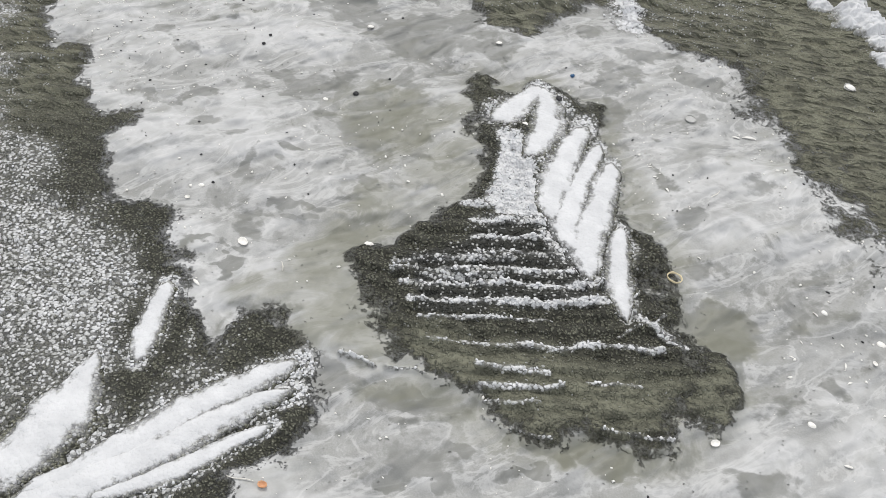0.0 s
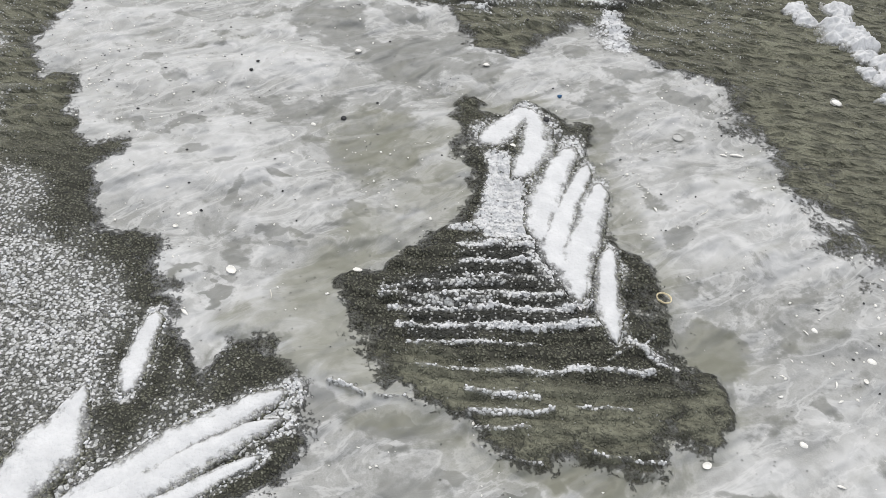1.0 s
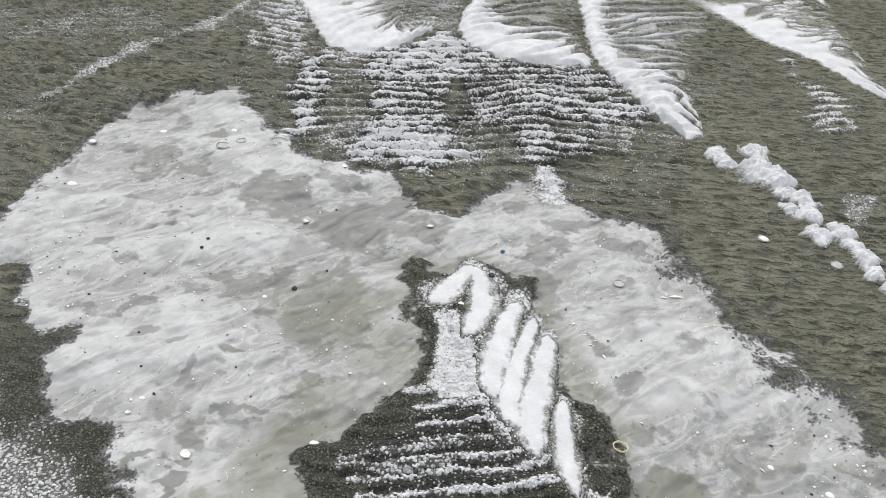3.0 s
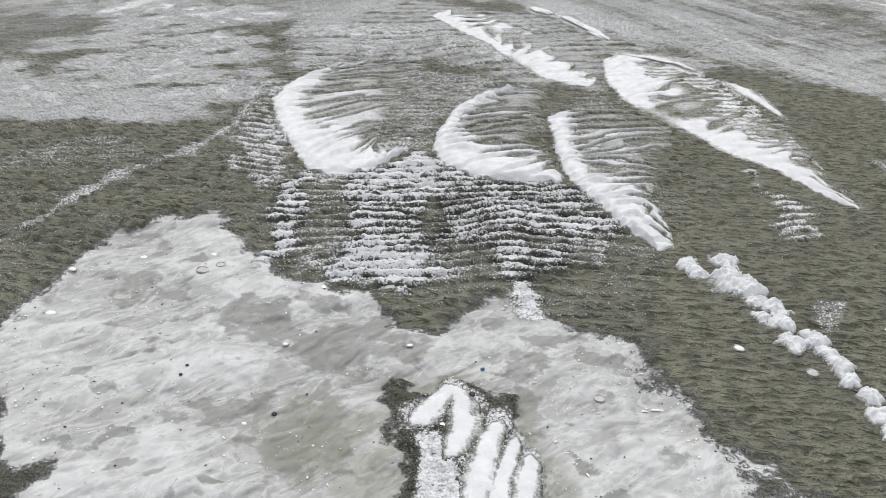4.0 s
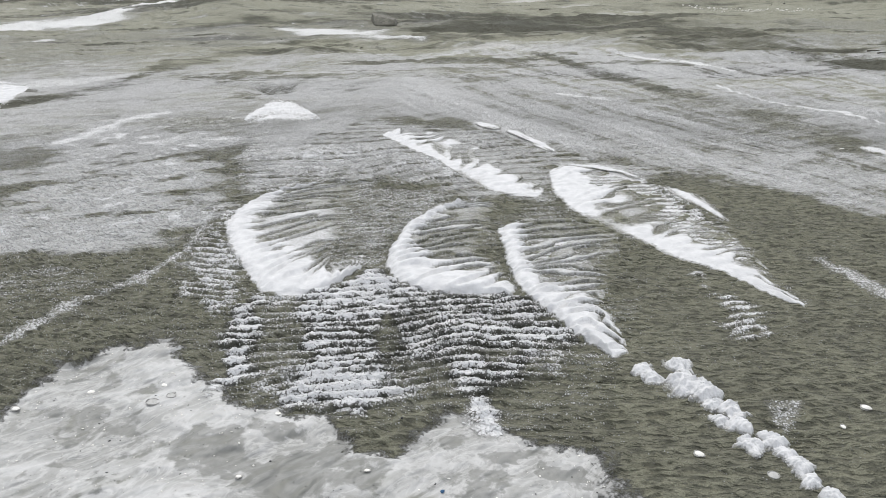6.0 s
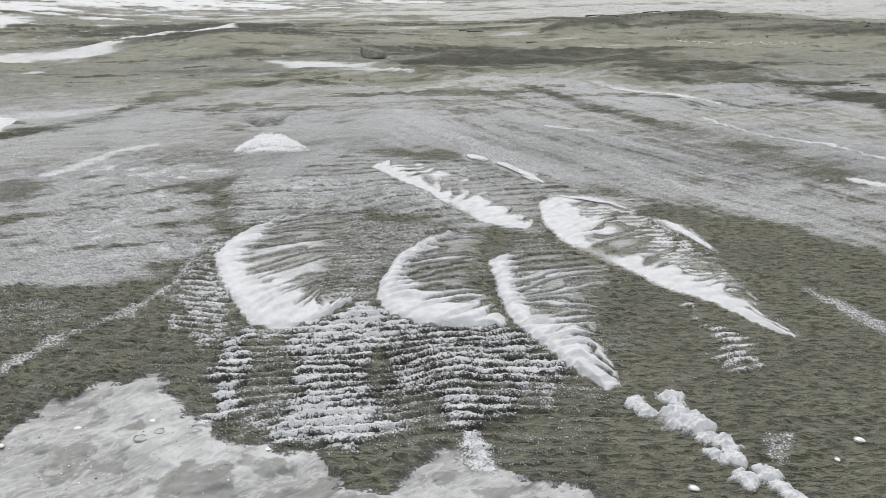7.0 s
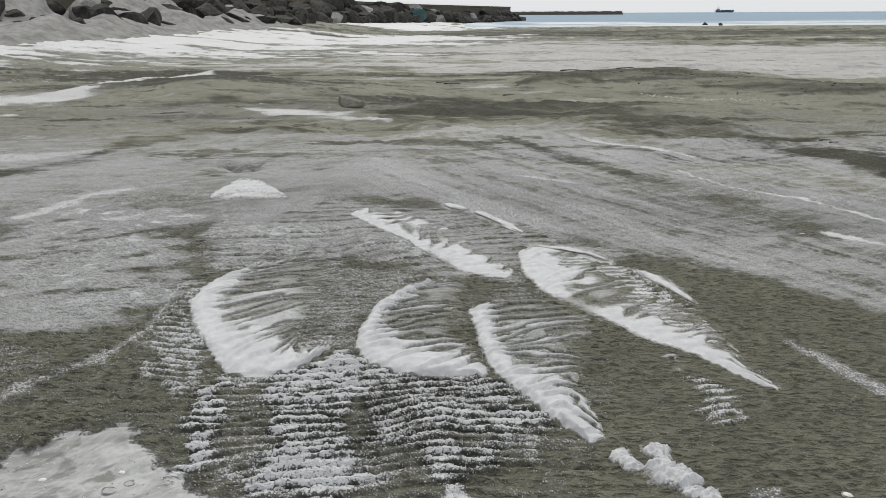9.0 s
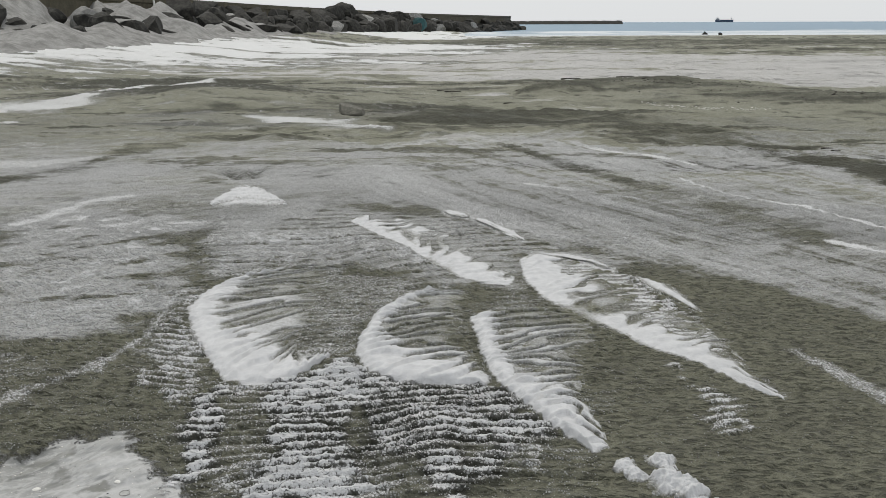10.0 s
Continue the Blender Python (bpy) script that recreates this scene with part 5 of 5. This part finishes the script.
def chip(length, seed):
    """A broken, slightly curved sliver of shell."""
    rnd = random.Random(seed)
    bm = bmesh.new()
    n, w = 7, length * rnd.uniform(0.22, 0.4)
    rows = []
    for i in range(n):
        t = i / (n - 1) - 0.5
        half = 0.5 * w * (1 - (2 * t) ** 2 * rnd.uniform(0.5, 0.9)) * rnd.uniform(0.8, 1.1)
        z = 0.10 * length * (1 - 4 * t * t)
        th = 0.05 * length
        rows.append([bm.verts.new((t * length, sy * half, z + dz)) for sy, dz in ((-1, 0), (1, 0.02 * length), (1, th), (-1, th))])
    for A, B in zip(rows, rows[1:]):
        for k in range(4):
            bm.faces.new((A[k], A[(k + 1) % 4], B[(k + 1) % 4], B[k]))
    bm.faces.new(rows[0]), bm.faces.new(rows[-1][::-1])
    bmesh.ops.recalc_face_normals(bm, faces=bm.faces)
    return bm


def pebble(r, seed, flat=0.6):
    bm = bmesh.new()
    bmesh.ops.create_icosphere(bm, subdivisions=3, radius=r)
    off = Vector((seed * 3.1, seed * 1.7, 0))
    for v in bm.verts:
        v.co *= 1 + 0.22 * noise.noise(v.co / r * 1.1 + off)
        v.co.z *= flat
    return bm


def shell(x, y, size, turn, kind, seed):
    z = height_at(x, y)
    if kind == "clam":
        thing = new("clam_shell")
        thing.matrix_world = pose(x, y, z + 0.002, 0, 8, -turn)
        part("lower_valve", valve(size, 0.2, True, seed), M_GREY_SHELL, thing, "dark grey lower shell half")
        up = part("upper_valve", valve(size * 0.9, 0.17, False, seed + 1), M_SHELL, thing, "pale worn upper shell half")
        up.matrix_local = pose(0, 0, size * 0.12, 10, -10, 0)
        return tagged(thing, "closed clam shell, white above and dark below, on damp sand", "shell", "shells on the beach")
    if kind == "ring":
        ob = part("open_shell", rim_ring(size, 0.11, seed), M_GREY_SHELL)
        fill = part("sand_fill", pebble(size * 0.42, seed, 0.08), M_PALE_FILL, ob, "pale sand filling")
        fill.matrix_local = pose(0, 0, 0.001)
        label = "hollow grey shell rim filled with pale sand"
    elif kind == "cream":
        ob = part("open_shell", rim_ring(size, 0.16, seed), M_CREAM)
        label = "cream-coloured hollow shell lying half buried"
    elif kind == "orange":
        ob = part("open_shell", valve(size, 0.25, True, seed), M_ORANGE)
        label = "small orange hollow shell on pale sand"
    elif kind == "cup":
        ob = part("white_shell", valve(size, 0.15, seed % 3 == 0, seed), M_SHELL)
        label = "small bleached white shell on the sand"
    elif kind == "chip":
        ob = part("shell_fragment", chip(size, seed), M_SHELL)
        label = "broken white sliver of shell on the sand"
    else:
        ob = part("pebble", pebble(size * 0.5, seed), M_BLUE if kind == "blue" else M_PEBBLE)
        label = "tiny blue chip on pale sand" if kind == "blue" else "small round black pebble on pale sand"
        ob.matrix_world = pose(x, y, z + size * 0.2, 0, 0, turn)
        return tagged(ob, label, "pebble", "pebbles on the beach")
    rnd = random.Random(seed)
    ob.matrix_world = pose(x, y, z + 0.001, rnd.uniform(-6, 6), rnd.uniform(-6, 6), -turn)
    return tagged(ob, label, "shell", "shells on the beach")


M_PALE_FILL = stone_material("dry_sand", (0.36, 0.36, 0.35), (0.46, 0.46, 0.45), 20)
seed = 0
for kind, rows in (("clam", CLAMS), ("ring", RINGS), ("cream", CREAM), ("orange", ORANGE), ("cup", CUPS), ("chip", CHIPS), ("dark", DARKS), ("blue", BLUES)):
    for sx, sy, size, turn in rows:
        seed += 1
        shell(sx, sy, size, turn, kind, seed)



def dry_stem(x, y, length, turn, seed):
    """A thin bleached plant stem, bent a little, lying on the sand."""
    bm = bmesh.new()
    rows, n = [], 14
    for i in range(n):
        u = i / (n - 1) - 0.5
        r = 0.0012 * (1.2 - abs(u))
        cy, cz = 0.10 * length * math.sin(2.6 * u + seed), 0.003 + 0.002 * math.sin(6 * u)
        rows.append([bm.verts.new((u * length, cy + r * math.cos(a), cz + r * math.sin(a))) for a in [q * math.pi / 3 for q in range(6)]])
    for A, B in zip(rows, rows[1:]):
        for q in range(6):
            bm.faces.new((A[q], A[(q + 1) % 6], B[(q + 1) % 6], B[q]))
    bm.faces.new(rows[0][::-1]), bm.faces.new(rows[-1])
    ob = part("dry_stem", bm, M_STEM)
    ob.matrix_world = pose(x, y, height_at(x, y), 0, 0, -turn)
    return tagged(ob, "thin bleached dry plant stem on pale sand", "stem", "stems on the beach")


for k, (sx, sy, size, turn) in enumerate(STEMS):
    dry_stem(sx, sy, size, turn, k)

# fine shell grit over the pale sand
grng = np.random.default_rng(12)
gx, gy = grng.uniform(-1.9, 1.2, 7000), grng.uniform(0.5, 3.2, 7000)
gp = layers(gx, gy)[1]
clump = fbm(gx * 2.2, gy * 2.2, 3, 55)
ok = (gp > 0.6) & (grng.uniform(0, 1, len(gx)) < 0.42 + 1.1 * clump)
gx, gy = gx[ok], gy[ok]
gs = 0.0015 + 0.0036 * grng.uniform(0, 1, len(gx)) ** 3
tagged(scatter("shell_grit", gx, gy, gs, M_SHELL, grng, 0.5, 0.15), "fine white crushed shell over pale sand", "shell grit", kind="stuff")
sel = grng.uniform(0, 1, len(gx)) < 0.22
tagged(scatter("dark_grit", gx[sel] + 0.05, gy[sel] + 0.03, gs[sel] * 0.9, M_PEBBLE, grng, 0.5, 0.2), "fine dark grit over pale sand", "grit", kind="stuff")


# ---- driftwood and the half-buried rock ----
def driftwood(x, y, length, turn, seed):
    rnd = random.Random(seed)
    bm = bmesh.new()
    rows, n = [], 9
    for i in range(n):
        t = i / (n - 1)
        r = 0.035 * length ** 0.5 * (1 - 0.6 * t) * rnd.uniform(0.8, 1.2)
        cx, cy, cz = (t - 0.5) * length, 0.05 * length * math.sin(3 * t + seed), 0.02 + 0.03 * length * math.sin(2.2 * t)
        rows.append([bm.verts.new((cx, cy + r * math.cos(a), cz + 0.8 * r * math.sin(a))) for a in [k * math.pi / 4 for k in range(8)]])
    for A, B in zip(rows, rows[1:]):
        for k in range(8):
            bm.faces.new((A[k], A[(k + 1) % 8], B[(k + 1) % 8], B[k]))
    bm.faces.new(rows[0][::-1]), bm.faces.new(rows[-1])
    ob = part("driftwood", bm, M_WOOD)
    ob.matrix_world = pose(x, y, height_at(x, y), 0, 0, turn)
    return tagged(ob, "dark weathered stick of driftwood on sand", "driftwood", "driftwood along the ridge")


for k, (wx, wy, wl, wt) in enumerate(WOOD):
    driftwood(wx, wy, wl, wt, k + 1)


drng = np.random.default_rng(31)
def strewn(name, line, spread, count, low, high, material, label, category):
    """Small bits strewn along a line of the beach, thicker near its middle."""
    p, _ = refine(line, 60)
    at = drng.integers(0, 60, count)
    x = p[at, 0] + drng.normal(0, 1, count) * p[at, 2] * spread
    y = p[at, 1] + drng.normal(0, 1, count) * p[at, 2] * spread
    ok = fbm(x * 1.7, y * 1.7, 3, 58) > -0.08
    size = low + (high - low) * drng.uniform(0, 1, ok.sum()) ** 3
    return tagged(scatter(name, x[ok], y[ok], size, material, drng, 0.3, 0.1), label, category, kind="stuff")


strewn("beach_litter", RIDGE, 0.42, 700, 0.010, 0.045, M_WOOD, "dark bits of wood and weed along the sand ridge", "beach litter")
strewn("beach_litter", DARK_FAR, 0.7, 150, 0.008, 0.03, M_WOOD, "dark bits of weed over hollowed sand", "beach litter")
strewn("shell_line", WEED_LINE, 0.3, 260, 0.010, 0.035, M_SHELL, "line of white broken shells on grey sand", "shell line")


def angular_rock(r, seed, cuts=9, level=3):
    """A quarried block: a ball shaved by random planes, with a rough skin."""
    rnd = random.Random(seed)
    bm = bmesh.new()
    bmesh.ops.create_icosphere(bm, subdivisions=level, radius=1.35)
    planes = [(Vector((rnd.gauss(0, 1), rnd.gauss(0, 1), rnd.gauss(0, 1))).normalized(), rnd.uniform(0.55, 0.9)) for _ in range(cuts)]
    for v in bm.verts:
        for normal, d in planes:
            over = v.co.dot(normal) - d
            if over > 0:
                v.co -= normal * over
        v.co += v.co.normalized() * 0.06 * noise.noise(v.co * 2.5 + Vector((seed, 0, 0)))
        v.co = Vector((v.co.x * r, v.co.y * r * 0.85, v.co.z * r * 0.75))
    return bm


slab = part("half_buried_rock", angular_rock(0.3, 5, 7, 4), M_SAND_ROCK)
slab.matrix_world = pose(-1.83, 15.4, height_at(-1.83, 15.4) + 0.04, 0, 14, 20) @ Matrix.Diagonal((1.1, 1.0, 0.6, 1.0))
tagged(slab, "sand-coloured wedge of rock half buried in the beach", "rock")


# ---- breakwater ----
def wall_place(d):
    """Place and heading of the breakwater's wall, d metres ahead."""
    for (ax, ay), (bx, by) in zip(WALL_LINE, WALL_LINE[1:]):
        if ay <= d <= by:
            t = (d - ay) / (by - ay)
            return ax + t * (bx - ax), d, math.atan2(by - ay, bx - ax)
    return (*WALL_LINE[-1], 0.5)


def build_wall():
    bm = bmesh.new()
    rows = []
    for d in list(np.arange(30, 100, 3.0)) + list(np.arange(100, 269, 8.0)):
        x, y, h = wall_place(float(d))
        nx, ny = -math.sin(h), math.cos(h)
        rows.append([bm.verts.new((x + nx * o, y + ny * o, z)) for o, z in ((0, -1.5), (-0.15, 3.05), (-0.25, 3.1), (-0.25, 3.5), (1.2, 3.5), (1.2, -1.5))])
    for A, B in zip(rows, rows[1:]):
        for k in range(5):
            bm.faces.new((A[k], B[k], B[k + 1], A[k + 1]))
    bm.faces.new(rows[0]), bm.faces.new(rows[-1][::-1])
    bmesh.ops.recalc_face_normals(bm, faces=bm.faces)
    ob = part("breakwater_wall", bm, M_CONCRETE, smooth_faces=False)
    return tagged(ob, "long dark stained concrete wall of a breakwater", "wall", kind="structure")


build_wall()
rrng = random.Random(4)
d, k = 31.0, 0
while d < 262:
    for lane in range(3):
        k += 1
        x, y, h = wall_place(d + rrng.uniform(-1.2, 1.2))
        off = 1.6 + lane * 1.9 + rrng.uniform(-0.5, 0.5)
        x, y = x + math.sin(h) * off, y - math.cos(h) * off
        r = rrng.uniform(0.6, 1.25) * (1.15 - 0.12 * lane) * (1.0 if d < 110 else 1.45)
        light = rrng.random() < 0.07
        ob = part("boulder", angular_rock(r, 40 + k), M_ROCK_LIGHT if light else M_ROCK, smooth_faces=False)
        buried = 0.5 if d < 60 and rrng.random() < 0.6 else 0.1
        ob.matrix_world = pose(x, y, max(height_at(x, y), SEA - 0.2) + r * (0.35 - buried) + 0.55 * (2 - lane) * (0.6 if d < 60 else 1.0), rrng.uniform(-20, 20), rrng.uniform(-20, 20), rrng.uniform(0, 360))
        tagged(ob, "pale grey angular armour boulder below the wall" if light else "dark angular armour boulder below the wall", "boulder", "boulders of the breakwater")
    d += 2.6 if d < 110 else 3.8


x, y, h = wall_place(152.0)
block = part("concrete_block", angular_rock(1.5, 77, 6), M_TEAL, smooth_faces=False)
block.matrix_world = pose(x + 5.5, y - 2.0, max(height_at(x + 5.5, y - 2.0), SEA) + 0.9, 5, 8, 20)
tagged(block, "teal painted concrete block among the boulders", "block")


for k, (sx, sy, sr) in enumerate(((44.6, 152.0, 0.5), (45.8, 147.0, 0.35))):
    ob = part("surf_rock", angular_rock(sr, 300 + k), M_ROCK, smooth_faces=False)
    ob.matrix_world = pose(sx, sy, max(height_at(sx, sy), SEA) + 0.25 * sr, 0, 0, 40 * k)
    tagged(ob, "small black rock standing in white surf", "rock", "rocks in the surf")


def sand_bank():
    """Blown grey sand heaped over the foot of the boulders."""
    n, m = 90, 22
    d = np.linspace(30, 92, n)
    p = np.array([wall_place(float(v)) for v in d])
    off = np.linspace(0.1, 8.5, m)
    x = p[:, :1] + np.sin(p[:, 2:]) * off
    y = p[:, 1:2] - np.cos(p[:, 2:]) * off
    t = off / 8.5
    h = 1.75 * (1 - t) ** 0.8 * (0.8 + 1.5 * fbm(x * 0.35, y * 0.22, 4, 64)) + 0.25 * fbm(x * 0.9, y * 0.7, 3, 65) - 0.15
    h *= np.clip((92 - d) / 34, 0, 1)[:, None] ** 0.5
    z = layers(x.ravel(), y.ravel())[0].reshape(x.shape) + h
    ob = new("sand_bank", mesh_from("sand_bank", np.stack([x.ravel(), y.ravel(), z.ravel()], 1), grid_faces(n, m)[:, ::-1], M_BANK))
    return tagged(ob, "grey blown sand heaped over boulders at the wall", "sand bank", kind="structure")


sand_bank()


def wall_pole():
    x, y, h = wall_place(62.0)
    thing = new("marker_pole")
    thing.matrix_world = pose(x + 0.6, y - 0.2, 1.2, 0, -4, 0)
    bm = bmesh.new()
    bmesh.ops.create_cone(bm, segments=10, radius1=0.09, radius2=0.06, depth=4.0, cap_ends=True, matrix=Matrix.Translation((0, 0, 2.0)))
    part("pole", bm, M_WHITE, thing)
    bm = bmesh.new()
    bmesh.ops.create_cone(bm, segments=10, radius1=0.13, radius2=0.11, depth=0.2, cap_ends=True, matrix=Matrix.Translation((0, 0, 0.1)))
    part("foot", bm, M_WHITE, thing)
    tagged(thing, "thin white marker pole against the breakwater wall", "pole")
    x, y, h = wall_place(73.0)
    bm = bmesh.new()
    bmesh.ops.create_cube(bm, size=1.0, matrix=Matrix.Translation((0, 0, 0)) @ Matrix.Diagonal((0.5, 0.06, 0.6, 1)))
    bmesh.ops.bevel(bm, geom=bm.edges[:], offset=0.02, segments=1, affect="EDGES")
    ob = part("wall_sign", bm, M_WHITE)
    ob.matrix_world = pose(x + 0.32, y - 0.2, 2.75, 0, 0, math.degrees(h) - 180)
    tagged(ob, "small plain white sign on the breakwater wall", "sign")


wall_pole()


# ---- sea, far jetty and ship ----
def build_sea():
    r = [95.0]
    while r[-1] < 5200:
        r.append(r[-1] * (1.006 if r[-1] < 300 else 1.05))
    t = np.radians(np.linspace(-50, 50, 150))
    R, T = np.meshgrid(np.array(r), t, indexing="ij")
    x, y = (R * np.sin(T)).ravel(), (R * np.cos(T)).ravel()
    line = y - 0.05 * x
    swell = fbm(x * 0.02, y * 0.12, 4, 81)
    z = SEA + 0.12 * fbm(x * 0.06, y * 0.3, 3, 82) * smooth(line, 135, 200) * (1 - smooth(line, 500, 1200))
    foam = (1 - smooth(line + 60 * swell, 180, 222)) * (0.62 + 0.6 * fbm(x * 0.08, y * 0.5, 3, 83))
    z += 0.35 * foam * smooth(line, 145, 175) * (0.5 + fbm(x * 0.03, y * 0.2, 3, 84))
    me = mesh_from("sea", np.stack([x, y, z], 1), grid_faces(len(r), len(t))[:, ::-1], M_SEA)
    me.attributes.new("foam", "FLOAT", "POINT").data.foreach_set("value", np.clip(foam, 0, 1).astype(np.float32))
    return tagged(new("water", me), "pale blue sea with a band of white surf", "sea", kind="structure")


build_sea()


def far_jetty():
    bm = bmesh.new()
    rows = []
    for i in range(60):
        x = 55 + i * 2.05
        top = 2.9 + 0.5 * noise.noise(Vector((x * 0.2, 0, 0)))
        rows.append([bm.verts.new((x, 900 + dy, z)) for dy, z in ((-9, -1.5), (-4, top * 0.7), (-1.5, top), (1.5, top), (7, -1.5))])
    for A, B in zip(rows, rows[1:]):
        for k in range(4):
            bm.faces.new((A[k], B[k], B[k + 1], A[k + 1]))
    bmesh.ops.recalc_face_normals(bm, faces=bm.faces)
    ob = part("far_jetty", bm, M_ROCK, smooth_faces=False)
    tagged(ob, "low dark rubble jetty far out at sea", "jetty", kind="structure")


far_jetty()


def box(bm, x0, x1, y0, y1, z0, z1):
    made = bmesh.ops.create_cube(bm, size=1.0, matrix=Matrix.Translation(((x0 + x1) / 2, (y0 + y1) / 2, (z0 + z1) / 2)) @ Matrix.Diagonal((x1 - x0, y1 - y0, z1 - z0, 1)))
    return made


def cargo_ship(x, y):
    ship = new("cargo_ship")
    ship.matrix_world = pose(x, y, SEA)
    bm = bmesh.new()
    rows = []
    for t, half, deck in ((-32, 3.0, 7.5), (-30, 5.0, 7.2), (-20, 5.6, 6.0), (0, 5.6, 5.4), (20, 5.4, 5.8), (28, 3.6, 7.4), (33, 0.2, 8.6)):
        rows.append([bm.verts.new((t * (0.93 if z < 0 else 1.0), s * half * f, z)) for s, f, z in ((-1, 1, deck), (-1, 0.85, -1), (1, 0.85, -1), (1, 1, deck))])
    for A, B in zip(rows, rows[1:]):
        for k in range(4):
            bm.faces.new((A[k], A[(k + 1) % 4], B[(k + 1) % 4], B[k]))
    bm.faces.new(rows[0][::-1]), bm.faces.new(rows[-1])
    bmesh.ops.recalc_face_normals(bm, faces=bm.faces)
    part("hull", bm, M_SHIP, ship, "slate blue steel hull", False)
    bm = bmesh.new()
    box(bm, -28, -17, -4.5, 4.5, 6.0, 10.0), box(bm, -27, -19, -4, 4, 10.0, 13.0)
    part("deckhouse", bm, M_SHIP_HOUSE, ship, "", False)
    bm = bmesh.new()
    box(bm, -23.4, -22.6, -0.4, 0.4, 13.0, 19.0), box(bm, -24.8, -21.2, -0.2, 0.2, 16.4, 16.8)
    part("mast", bm, M_SHIP, ship, "", False)
    for x0, x1 in ((-13, -2), (0, 11), (13, 22)):
        bm = bmesh.new()
        box(bm, x0, x1, -4.4, 4.4, 5.2, 8.4)
        part("hatch", bm, M_SHIP, ship, "", False)
    bm = bmesh.new()
    box(bm, 24.6, 25.4, -0.4, 0.4, 6.5, 15.0), box(bm, 22.5, 27.5, -0.3, 0.3, 11.2, 11.7)
    part("fore_mast", bm, M_SHIP, ship, "", False)
    tagged(ship, "dark blue cargo ship with a stern deckhouse on the horizon", "ship")


cargo_ship(945.0, 3000.0)
